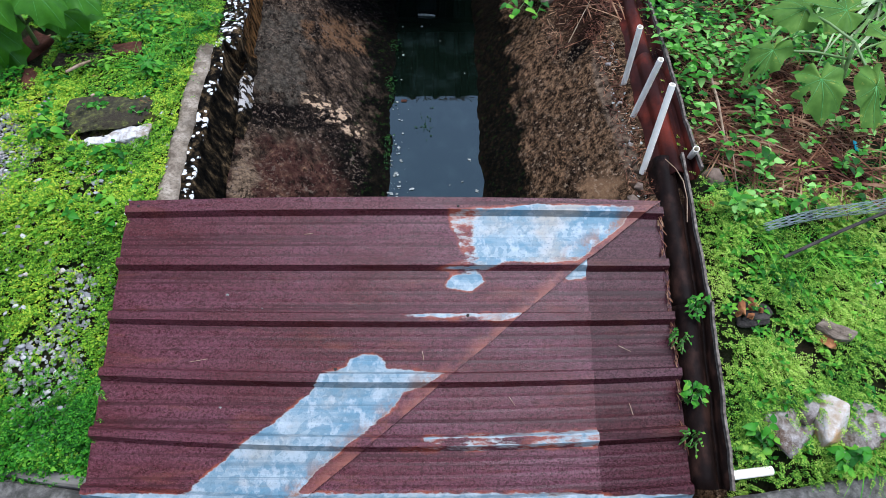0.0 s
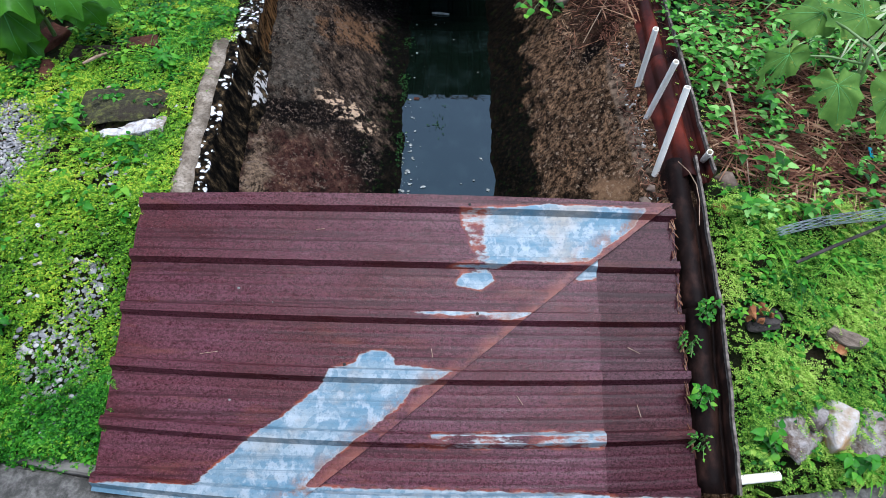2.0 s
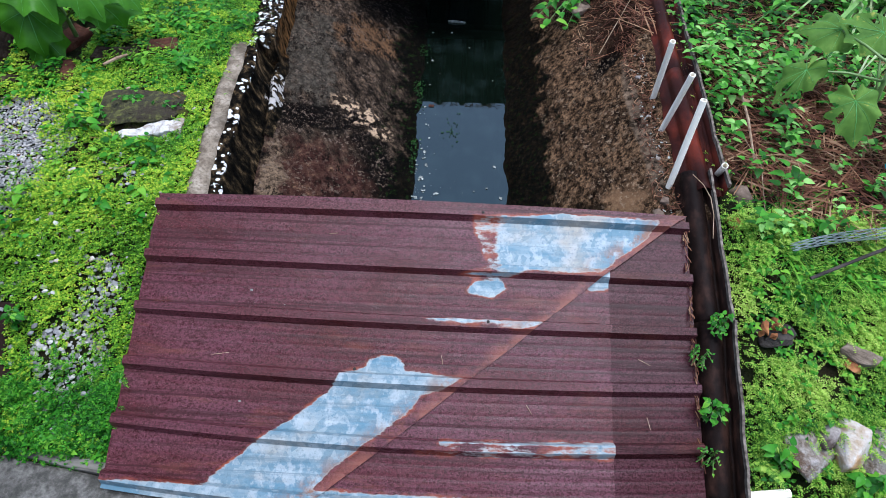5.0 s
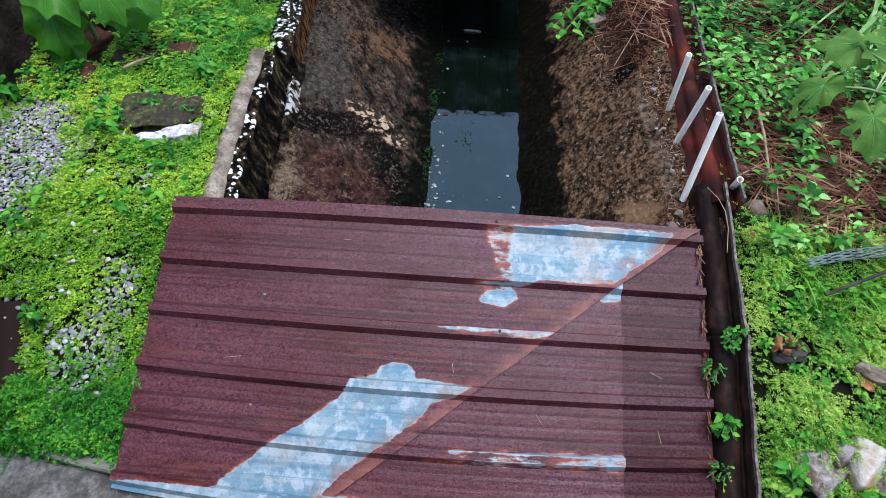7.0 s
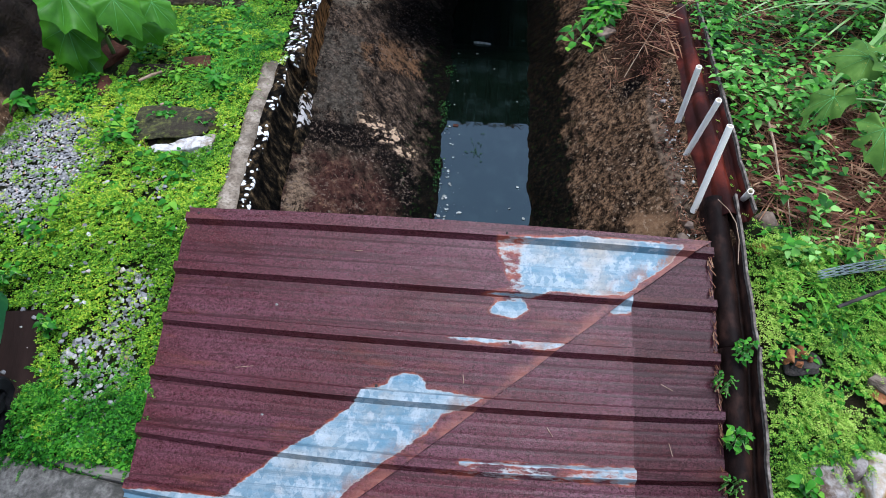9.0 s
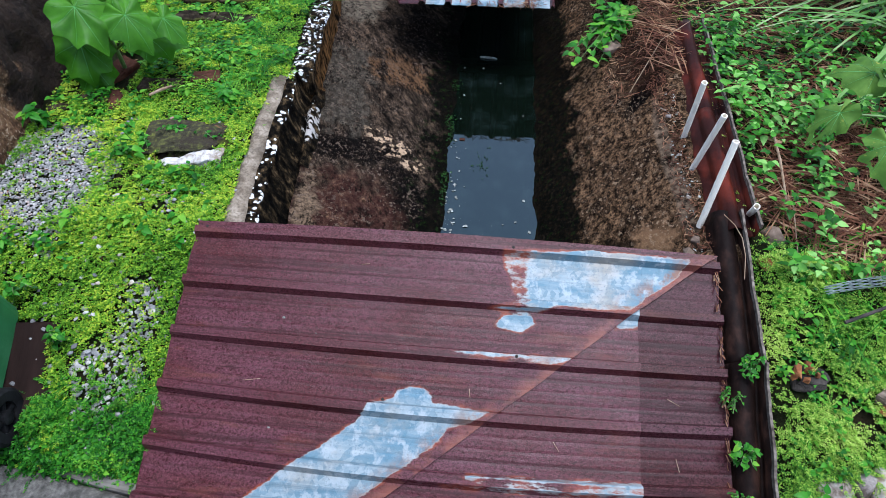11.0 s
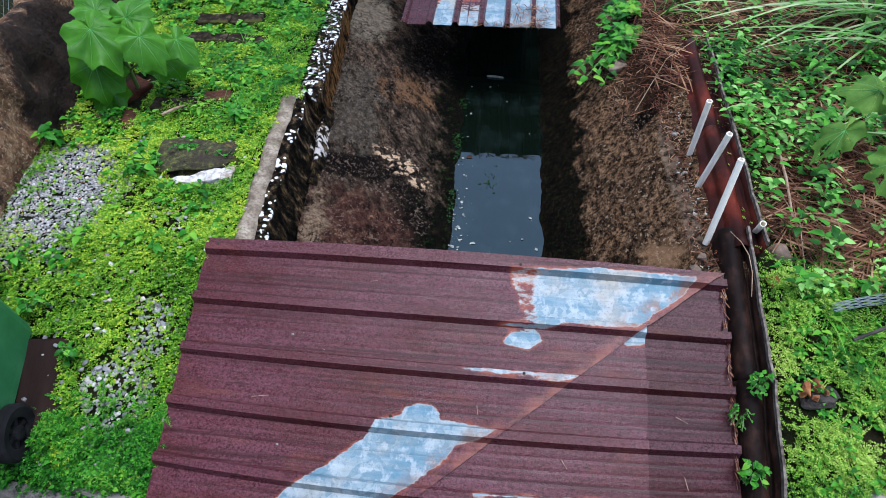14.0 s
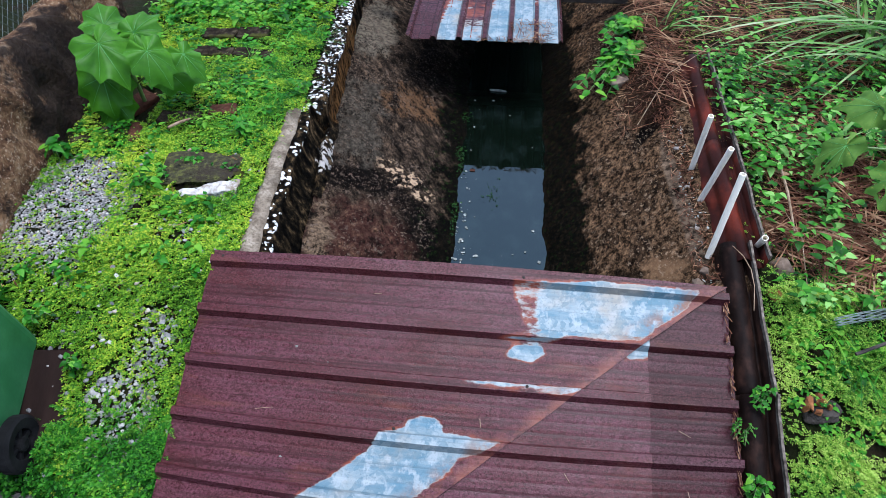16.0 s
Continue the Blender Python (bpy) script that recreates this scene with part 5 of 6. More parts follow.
def build_clumps():
    leafy_clump("creeping_weed", (0.72, 3.62, -0.06), 26, 0.058, HERB, "bright green creeping weed hanging over the channel side", (-0.30, -0.42, -0.12), 41)
    leafy_clump("creeping_weed", (0.70, 3.9, -0.05), 18, 0.055, HERB, "green creeping weed at the channel edge", (-0.12, -0.3, -0.02), 42)
    for x, y, s, k in ((0.865, 1.185, 0.95, 43), (0.82, 0.92, 1.1, 44), (0.795, 1.09, 0.5, 45), (0.80, 0.79, 0.45, 46)):
        leafy_clump("sprout", (x, y, bank(0, y) + 0.02), 11, 0.021 * s, HERB, "small green sprout growing through the ridge-cap gap", (0.0, -0.02, 0.05 * s), k, 0.035)
    for x, y, s, k in ((-1.35, 2.42, 1.0, 47), (-1.78, 1.28, 0.7, 48), (-1.62, 1.92, 0.9, 49), (-2.12, 2.12, 1.1, 50), (-1.60, 1.10, 0.7, 51), (1.03, 0.80, 0.8, 52), (1.30, 0.74, 0.9, 53), (-1.14, 2.79, 0.7, 54), (-1.47, 2.10, 0.6, 56), (-1.33, 2.09, 0.55, 57), (-1.55, 2.02, 0.6, 58)):
        leafy_clump("seedling", (x, y, bumpy(x, y)), 6, 0.045 * s, HERB, "green seedling standing above the ground cover", (0.02, 0.0, 0.05 * s), k, 0.045)


def grass_tuft(root, n, length, width, lean, label, mat, seed, spread=0.6):
    r = np.random.default_rng(seed)
    a = r.uniform(0, 2 * np.pi, n)
    d = np.stack([np.cos(a) * spread + lean[0], np.sin(a) * spread + lean[1], r.uniform(0.5, 1.1, n)], 1)
    b = np.array(root) + np.stack([r.normal(0, 0.03, n), r.normal(0, 0.03, n), np.zeros(n)], 1)
    ln = length * r.uniform(0.55, 1.2, n)
    shape = tuple((u, 0.75 if u == 0 else (1 - u) ** 0.5) for u in (0, 0.15, 0.3, 0.45, 0.6, 0.75, 0.9, 1.0))
    up = np.stack([r.normal(0, 0.2, n) - lean[0] * 0.4, r.normal(0, 0.2, n) - lean[1] * 0.4, np.ones(n)], 1)
    me = leaves_mesh("grass_tuft", b, d, up, ln, width * r.uniform(0.6, 1.2, n), shape, 0.35, 0.75)
    return put("grass_tuft", me, mat, label=label, category="grass")


def build_grass():
    for x, y, k in ((1.98, 3.25, 61), (2.1, 3.6, 62), (1.92, 3.75, 63), (2.25, 3.0, 64), (2.3, 3.4, 89)):
        grass_tuft((x + 0.12, y, 0.0), 26, 0.85, 0.0135, (-0.38, -0.5), "tall arching tuft of pale green blade grass", GRASS, k, 0.5)
    grass_tuft((0.88, 3.72, 0.0), 9, 0.4, 0.008, (0.3, -0.2), "small tuft of dark green blade grass", GRASS, 65, 0.4)
    for x, y, k in ((-1.22, 2.78, 66), (-1.3, 2.95, 67), (-1.25, 2.6, 68), (-1.35, 3.5, 69), (-1.22, 3.3, 70), (-1.42, 2.72, 84), (-1.33, 2.42, 85), (-1.7, 2.9, 86), (-1.5, 3.05, 87)):
        grass_tuft((x, y, 0.0), 60, 0.17, 0.002, (0.05, -0.05), "fine green grass tuft beside the channel wall", HERB, k, 0.9)
    for x, y, k in ((1.2, 1.5, 71), (1.26, 1.38, 72), (1.75, 1.75, 73), (1.35, 1.42, 74), (1.42, 0.78, 75), (1.2, 1.7, 76)):
        grass_tuft((x, y, bumpy(x, y)), 50, 0.16, 0.0022, (0.0, -0.1), "fine green grass tuft on the weedy bank", HERB, k, 0.9)
    # fern-like fronds at the foot of the bank
    for x, y, k in ((1.02, 0.80, 77), (1.08, 0.86, 78)):
        r = np.random.default_rng(k)
        base, along, up, ln = [], [], [], []
        for f in range(7):
            a = r.uniform(0, 6.28)
            for q in range(16):
                u = (q + 1) / 16
                p = np.array([x, y, bumpy(x, y) + 0.02]) + 0.11 * u * np.array([math.cos(a), math.sin(a), 0.5 - 0.3 * u])
                for s in (-1, 1):
                    b = a + s * 1.1
                    base.append(p)
                    along.append((math.cos(b), math.sin(b), 0.15))
                    up.append((0, 0, 1))
                    ln.append(0.026 * (1.1 - u))
        ln = np.array(ln)
        put("fern", leaves_mesh("fern", np.array(base), np.array(along), np.array(up), ln, ln * 0.2), CARPET_R, label="light green feathery fern on the bank", category="fern")
    # long dry stalks
    for k, pts in enumerate((((0.62, 2.72, -0.04), (0.78, 3.0, 0.10), (1.10, 3.3, 0.16)), ((0.84, 1.74, 0.09), (0.858, 1.67, 0.108), (0.868, 1.60, 0.112), (0.868, 1.53, 0.098), (0.86, 1.45, 0.06)), ((1.13, 1.90, 0.04), (1.16, 2.13, 0.055), (1.18, 2.36, 0.06)), ((1.10, 1.62, 0.03), (1.14, 1.85, 0.05), (1.12, 2.05, 0.04)))):
        ob = part("dry_stalk", tube_bm(pts, ([0.0018] * (len(pts) - 1) + [0.0012]) if k != 2 else [0.004, 0.006, 0.005], 6), TWIG)
        tagged(ob, "long dry tan stalk lying across the bank", "stalk")


# ---- loose things on the banks ----
def build_blocks():
    block = part("concrete_block", box_bm(0.34, 0.22, 0.10, (0, -0.02, -0.034), 0.02, 0.06, 14, 3), BLACKBLOCK)
    block.matrix_basis = pose(-1.40, 2.075, -0.012, 0, 0, 10)
    tagged(block, "mossy black concrete block with a whitewashed front edge", "block")
    wedge = box_bm(0.29, 0.07, 0.075, (0.03, -0.125, -0.016), 0.008, 0.02, 14, 5)
    for v in wedge.verts:
        f = max(0.0, min(1.0, (v.co.x + 0.12) / 0.30))
        v.co.z = 0.03 + (v.co.z - 0.03) * (0.6 + 0.4 * f) + 0.02 * f
        v.co.y = -0.165 + (v.co.y + 0.165) * (0.35 + 0.9 * f) + 0.010 * noise.noise(v.co * 30)
    part("whitewash", wedge, WHITEWASH, block, "peeling white painted face")
    part("moss", rock_bm(0.175, 0.115, 0.03, 62, 5, 0.8), MOSS, block, "olive moss over the block top").matrix_basis = pose(-0.02, 0.02, 0.030)
    for sx, sy, sz, at, label, mat, seed in (
            (0.21, 0.10, 0.05, (-1.69, 2.49, 0.01, 0, 0, 2), "dark damp brick half sunk in the moss", BLACKBLOCK, 7),
            (0.14, 0.09, 0.05, (-1.49, 2.575, 0.016, 0, 0, 8), "dark red brick sunk among the weeds", BRICK, 8),
            (0.20, 0.12, 0.07, (-1.80, 3.38, 0.01, 0, 0, 3), "black weathered block in a low course", BLACKBLOCK, 9),
            (0.19, 0.12, 0.07, (-1.60, 3.40, 0.012, 0, 0, 6), "black weathered block in a low course", BLACKBLOCK, 10),
            (0.22, 0.09, 0.07, (-1.75, 3.15, 0.012, 0, 0, 2), "black weathered block edged with moss", BLACKBLOCK, 11),
            (0.22, 0.09, 0.07, (-1.52, 3.15, 0.012, 0, 0, -2), "black weathered block edged with moss", BLACKBLOCK, 12),
            (0.12, 0.20, 0.06, (-1.977, 2.612, 0.0, 0, 0, -25), "red-brown brick under the broad-leaved plant", BRICK, 13),
            (0.30, 0.10, 0.05, (-2.02, 2.33, 0.0, 0, 0, 28), "dark earthy block at the foot of the wall", BLACKBLOCK, 14)):
        ob = part("brick" if mat is BRICK else "block", box_bm(sx, sy, sz, (0, 0, 0), 0.008, 0.010, 3, seed), mat)
        ob.matrix_basis = pose(0, 0, -0.014) @ pose(*at)
        tagged(ob, label, "brick" if mat is BRICK else "block", "old bricks and blocks on the bank")
    # ridged clay tile scrap
    bm = bmesh.new()
    rows = [[bm.verts.new((0.03 * math.cos(a), 0.014 * j, 0.014 * math.sin(a) + 0.004 * (j % 2))) for a in [math.pi * k / 8 for k in range(9)]] for j in range(12)]
    for a, b in zip(rows, rows[1:]):
        for k in range(8):
            bm.faces.new((a[k], a[k + 1], b[k + 1], b[k]))
    tile = part("clay_tile", bm, BRICK, soft=True)
    tile.matrix_basis = pose(-1.829, 2.279, -0.004, 0, 0, 24)
    mod = tile.modifiers.new("thickness", "SOLIDIFY")
    mod.thickness = 0.006
    tagged(tile, "brown ridged clay tile scrap lying in the weeds", "tile")
    stick = part("stick", tube_bm([(-1.686, 2.362, 0.040), (-1.649, 2.411, 0.039), (-1.607, 2.449, 0.039)], [0.006, 0.008, 0.005], 7), TWIG)
    tagged(stick, "bleached pale stick lying on the bricks", "stick")
    for x, y, s, k in ((-1.25, 1.235, 0.034, 81), (-1.36, 1.335, 0.028, 82), (-1.48, 1.315, 0.022, 83), (-1.43, 1.43, 0.022, 84), (-1.20, 1.50, 0.022, 85), (-1.55, 1.40, 0.02, 86)):
        ob = part("white_stone", boulder_bm(s * 0.5, s * 0.42, s * 0.3, k, 9), PALEROCK)
        ob.matrix_basis = pose(x, y, bumpy(x, y) + 0.03, 0, 0, k * 37)
        tagged(ob, "pale rounded stone on the ground cover", "stone", "pale stones on the bank")


ROCK = plain_material("grey_brown_rock", [(0.06, 0.042, 0.03), (0.14, 0.10, 0.07), (0.26, 0.2, 0.15)], 16, 0.85, 0.8, 0.008, grime=(0.05, 0.042, 0.03))
PALEROCK = plain_material("white_ochre_stone", [(0.30, 0.22, 0.13), (0.42, 0.38, 0.32), (0.5, 0.485, 0.46)], 22, 0.8, 0.8, 0.008, grime=(0.42, 0.25, 0.10), grime_at=(0.54, 0.62))
GREYROCK = plain_material("grey_lichened_stone", [(0.12, 0.10, 0.09), (0.26, 0.23, 0.205), (0.4, 0.37, 0.34)], 22, 0.85, 0.9, 0.01, grime=(0.05, 0.035, 0.025), grime_at=(0.45, 0.55))
PALEWOOD = plain_material("split_tan_wood", [(0.05, 0.036, 0.024), (0.15, 0.115, 0.08), (0.3, 0.25, 0.19)], 30, 0.85, 1.0, 0.012, (0.2, 1, 1))
STAINROCK = plain_material("pale_stained_stone", [(0.11, 0.075, 0.045), (0.30, 0.265, 0.225), (0.42, 0.40, 0.37)], 30, 0.85, 1.0, 0.016, grime=(0.10, 0.06, 0.035), grime_at=(0.53, 0.6))
ROT = plain_material("rotten_orange_wood", [(0.05, 0.02, 0.01), (0.24, 0.09, 0.03), (0.42, 0.2, 0.08)], 18, 0.85, 0.8, 0.008)
CHAR = plain_material("black_rotten_wood", [(0.012, 0.01, 0.009), (0.03, 0.025, 0.02), (0.06, 0.05, 0.04)], 18, 0.8, 0.8, 0.01)


def build_right_things():
    for x, y, sx, sy, sz, mat, k, label in (
            (1.15, 0.855, 0.12, 0.095, 0.07, STAINROCK, 91, "pale stone with brown stains at the slab edge"),
            (1.225, 0.895, 0.04, 0.07, 0.06, GREYROCK, 92, "dark cracked grey stone among the weeds"),
            (1.295, 0.87, 0.075, 0.12, 0.095, PALEROCK, 93, "white and ochre stone standing among the weeds"),
            (1.43, 0.855, 0.11, 0.10, 0.075, STAINROCK, 94, "grey lichened stone at the slab edge"),
            (1.055, 1.735, 0.05, 0.07, 0.05, ROCK, 95, "brown rock behind the ridge cap"),
            (0.988, 1.59, 0.024, 0.045, 0.03, ROT, 96, "crumbling orange-brown lump beside the ridge cap"),
            (1.55, 1.30, 0.03, 0.025, 0.02, WHITEWASH, 97, "small white stone in the weeds"),
            (1.50, 1.23, 0.035, 0.03, 0.02, GREYROCK, 98, "small grey stone in the weeds")):
        ob = part("rock", boulder_bm(sx, sy, sz * 0.85, k, 9), mat, soft=True)
        ob.matrix_basis = pose(x, y, bumpy(x, y) + sz * 0.08, 0, 0, k * 23)
        tagged(ob, label, "rock", "stones on the weedy bank")
    stump = part("rotten_stump", rock_bm(0.062, 0.045, 0.026, 101, 4, 0.7), CHAR)
    stump.matrix_basis = pose(1.085, 1.2, bumpy(1.085, 1.2) + 0.012)
    tagged(stump, "black rotten stump with crumbling orange heartwood", "stump")
    for k, (x, y, s) in enumerate(((-0.03, 0.01, 0.036), (0.012, 0.03, 0.03), (-0.008, -0.03, 0.024), (0.03, -0.005, 0.026), (-0.05, -0.02, 0.022), (0.0, 0.0, 0.03))):
        c = part("heartwood", boulder_bm(s * 0.45, s * 1.1, s * 0.6, 110 + k, 7), ROT, stump, "orange crumbling wood")
        c.matrix_basis = pose(x - 0.01, y, 0.028, 20 * k, 0, 50 * k)
    log = part("wood_chunk", box_bm(0.115, 0.05, 0.045, (0, 0, 0), 0.008, 0.028, 7, 17), PALEWOOD)
    log.matrix_basis = pose(1.35, 1.125, bumpy(1.35, 1.12) + 0.04, 8, 4, -30)
    tagged(log, "tan split wood chunk with a raw orange end", "wood")
    end = part("broken_end", boulder_bm(0.034, 0.024, 0.014, 121, 7), ROT, log, "raw orange break")
    end.matrix_basis = pose(-0.005, -0.04, -0.008)
    bm = hollow_pipe_bm(0.13, 0.015, 0.0125)
    pipe = part("plastic_pipe", bm, PVC, soft=False)
    pipe.matrix_basis = pose(0.945, 0.70, -0.338, 0, 86, 6)
    tagged(pipe, "short white plastic pipe lying by the slab", "pipe")
    blue = part("plastic_scrap", box_bm(0.022, 0.045, 0.006, (0, 0, 0), 0.002, 0.006, 3, 19, (20, 30, 10)), plain_material("turquoise_plastic", [(0.01, 0.3, 0.36), (0.02, 0.4, 0.46), (0.03, 0.5, 0.55)], 10, 0.35, 0.1))
    blue.matrix_basis = pose(1.65, 1.88, bumpy(1.65, 1.88) + 0.04)
    tagged(blue, "turquoise plastic scrap in the dead leaves", "plastic scrap")


def build_channel_bits():
    for x, y, z, sx, sy, sz, mat, k, label in (
            (0.735, 1.66, -0.055, 0.03, 0.022, 0.02, ROCK, 131, "broken concrete lump beside the sheet corner"),
            (0.765, 1.72, -0.035, 0.022, 0.018, 0.014, ROCK, 132, "small brown concrete lump by the ridge cap"),
            (0.60, 3.30, -0.13, 0.06, 0.07, 0.04, ROCK, 133, "ochre stone under the creeping weed"),
            (0.775, 1.95, -0.02, 0.010, 0.013, 0.006, STAINROCK, 134, "pale stone chip along the ridge caps"),
            (0.78, 2.22, -0.015, 0.009, 0.011, 0.005, STAINROCK, 135, "pale stone chip along the ridge caps"),
            (0.77, 2.5, -0.018, 0.02, 0.016, 0.009, GREYROCK, 136, "grey stone chip along the ridge caps")):
        ob = part("stone", boulder_bm(sx, sy, sz, k, 8), mat)
        ob.matrix_basis = pose(x, y, z, 0, 0, k * 31)
        tagged(ob, label, "stone")


def build_stakes():
    for (x, y, z), (tx, ty, tz) in (((0.822, 2.36, -0.03), (0.800, 2.285, 0.31)), ((0.818, 2.13, -0.03), (0.828, 2.045, 0.32)), ((0.792, 1.79, -0.03), (0.812, 1.835, 0.36)), ((0.985, 1.85, -0.02), (0.955, 1.765, 0.12))):
        d = Vector((tx - x, ty - y, tz - z))
        ob = part("plastic_stake", hollow_pipe_bm(d.length, 0.0124, 0.0098), PVC)
        ob.matrix_basis = Matrix.Translation((x, y, z)) @ d.to_track_quat("Z", "Y").to_matrix().to_4x4()
        tagged(ob, "weathered white plastic pipe stake driven beside the ridge caps", "stake", "white plastic pipe stakes")


WIRE = plain_material("galvanised_wire", [(0.2, 0.23, 0.24), (0.34, 0.38, 0.39), (0.42, 0.45, 0.46)], 30, 0.45, 0.1, 0.001, metal=0.6)


def build_mesh_roll():
    top = empty("wire_mesh_roll", pose(1.12, 1.435, 0.025, 0, 0, 12), "flattened roll of grey wire mesh lying in the weeds", "wire mesh")
    for fam in (1, -1):
        bm = bmesh.new()
        for k in range(13):
            pts = []
            for q in range(40):
                u = q / 39
                a = fam * (u * 9.0 + k * 0.7)
                r = 0.012 + 0.016 * u
                pts.append((0.02 + 0.95 * u, r * 1.3 * math.cos(a) + 0.01 * math.sin(u * 9), 0.02 + 0.05 * u + r * 0.8 * math.sin(a)))
            t = tube_bm(pts, 0.0011, 3, False)
            me = bpy.data.meshes.new("w")
            t.to_mesh(me)
            t.free()
            bm.from_mesh(me)
            bpy.data.meshes.remove(me)
        tagged(part("mesh_layer", bm, WIRE, top), kind="stuff")
    rod = part("black_rod", tube_bm([(1.19, 1.34, 0.0), (1.4, 1.42, 0.05), (1.85, 1.59, 0.12)], 0.0065, 8), CHAR)
    tagged(rod, "thin black rod lying across the wire mesh", "rod")


def bin_section(u, grow):
    hw, hd, r = 0.205 + 0.075 * u + grow, 0.225 + 0.09 * u + grow, 0.05
    pts = []
    for cx, cy, a0 in ((hw - r, hd - r, 0), (-hw + r, hd - r, 90), (-hw + r, -hd + r, 180), (hw - r, -hd + r, 270)):
        for k in range(5):
            a = radians(a0 + 22.5 * k)
            pts.append((cx + r * math.cos(a), cy + r * math.sin(a)))
    return pts


def lofted(levels):
    bm = bmesh.new()
    rings = [[bm.verts.new((x, y, z)) for x, y in bin_section(u, g)] for u, z, g in levels]
    n = len(rings[0])
    for a, b in zip(rings, rings[1:]):
        for k in range(n):
            bm.faces.new((a[k], a[(k + 1) % n], b[(k + 1) % n], b[k]))
    bm.faces.new(rings[0][::-1])
    bm.faces.new(rings[-1])
    return bm


def build_bin():
    board = part("board", box_bm(0.62, 0.42, 0.02, (0, 0, 0), 0.004, 0.003, 3), BOARD)
    board.matrix_basis = pose(-1.865, 0.955, -0.225, 22, 0, 7)
    tagged(board, "dark wet board lying under the wheeled bin", "board")
    top = empty("wheeled_bin", pose(-1.93, 1.0, -0.245, 17, 0, 10), "green plastic wheeled bin with black wheels beside the gravel", "bin")
    part("body", lofted([(0, 0.04, -0.02), (0.02, 0.06, 0), (0.3, 0.34, 0), (0.6, 0.62, 0), (0.92, 0.9, 0), (0.92, 0.9, 0.015), (0.96, 0.94, 0.015)]), BINGREEN, top, soft=False)
    part("lid", lofted([(1.0, 0.942, 0.02), (1.0, 0.97, 0.02), (0.9, 1.0, -0.02)]), BINGREEN, top)
    part("axle", tube_bm([(-0.26, -0.20, 0.1), (0.26, -0.20, 0.1)], 0.011, 8), BLACKRUBBER, top)
    for sx in (-1, 1):
        bm = bmesh.new()
        prof = [(0.055, -0.018), (0.088, -0.024), (0.1, -0.016), (0.1, 0.016), (0.088, 0.024), (0.055, 0.018)]
        rings = [[bm.verts.new((x, r * math.cos(a), r * math.sin(a))) for r, x in prof] for a in [2 * math.pi * k / 28 for k in range(28)]]
        for k in range(28):
            a, b = rings[k], rings[(k + 1) % 28]
            for j in range(6):
                bm.faces.new((a[j], a[(j + 1) % 6], b[(j + 1) % 6], b[j]))
        wheel = part("wheel", bm, BLACKRUBBER, top, soft=False)
        wheel.matrix_basis = pose(0.255 * sx, -0.20, 0.1)
        part("hub", tube_bm([(-0.022, 0, 0), (0.022, 0, 0), (0.028, 0, 0)], [0.026, 0.026, 0.014], 14), BLACKRUBBER, wheel)
        for k in range(6):
            a = math.pi * k / 3
            sp = box_bm(0.022, 0.016, 0.045, (0, 0, 0.042), 0.003)
            s = part("spoke", sp, BLACKRUBBER, wheel)
            s.matrix_basis = pose(0, 0, 0, math.degrees(a), 0, 0)


def build_far_sheet():
    """The second cover, ribs running along the channel, on a timber bearer."""
    bear = part("timber_bearer", box_bm(1.72, 0.09, 0.08, (-0.14, 4.25, -0.03), 0.006, 0.004, 4), CHAR)
    tagged(bear, "dark timber bearer across the channel under the sheet", "bearer")
    x0, x1, ribs = -0.675, 0.245, 6
    xs, zs = [], []
    pitch = (x1 - x0) / ribs
    for k in range(ribs):
        b = x0 + k * pitch
        for dx, z in ((0.0, 0.02), (0.022, 0.02), (0.034, 0.0), (0.075, 0.0), (0.081, 0.003), (0.087, 0.0), (pitch - 0.012, 0.0)):
            xs.append(b + dx)
            zs.append(z)
    xs += [x1, x1 + 0.015]
    zs += [0.02, 0.004]
    ys = axis_values([(3.43, 6.0, 60), (6.0, 10.0, 20)])
    verts, faces, values = [], [], []
    for y in ys:
        for x, z in zip(xs, zs):
            verts.append((x + 0.004 * noise.noise(Vector((y * 3, x, 0))), y + (0.02 * (x - x0)) + 0.008 * noise.noise(Vector((x * 12, 0, 0))), z + 0.014 + 0.012 * (y - 3.43)))
            values.append(0.05 * noise.noise(Vector((x * 6, y * 0.6, 5))) + 0.028 * math.sin((x + 0.47) * 3.2) + 0.002 - 2.6 * z)
    n = len(xs)
    for j in range(len(ys) - 1):
        for i in range(n - 1):
            faces.append((j * n + i, j * n + i + 1, (j + 1) * n + i + 1, (j + 1) * n + i))
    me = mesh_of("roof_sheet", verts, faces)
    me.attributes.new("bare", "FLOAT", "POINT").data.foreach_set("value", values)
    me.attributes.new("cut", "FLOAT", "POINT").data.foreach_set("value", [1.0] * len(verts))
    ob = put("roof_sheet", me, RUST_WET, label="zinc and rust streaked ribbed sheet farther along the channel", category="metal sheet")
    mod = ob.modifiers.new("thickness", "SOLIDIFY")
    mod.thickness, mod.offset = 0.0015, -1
    me.materials.append(SHADED_UNDERSIDE)
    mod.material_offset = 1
    litter("sheet_litter", 150, (-0.05, 0.2, 3.44, 3.66), STRAW, "heap of dry leaf scraps on the far sheet", 0.06, 0.002, 0.02, 27, 0.25, None, lambda x, y: np.full(len(x), 0.032))
    litter("sheet_litter", 90, (-0.25, 0.15, 3.42, 3.46), STRAW, "dry stalks hanging over the far sheet edge", 0.06, 0.002, 0.01, 28, 0.3, None, lambda x, y: np.full(len(x), 0.02))


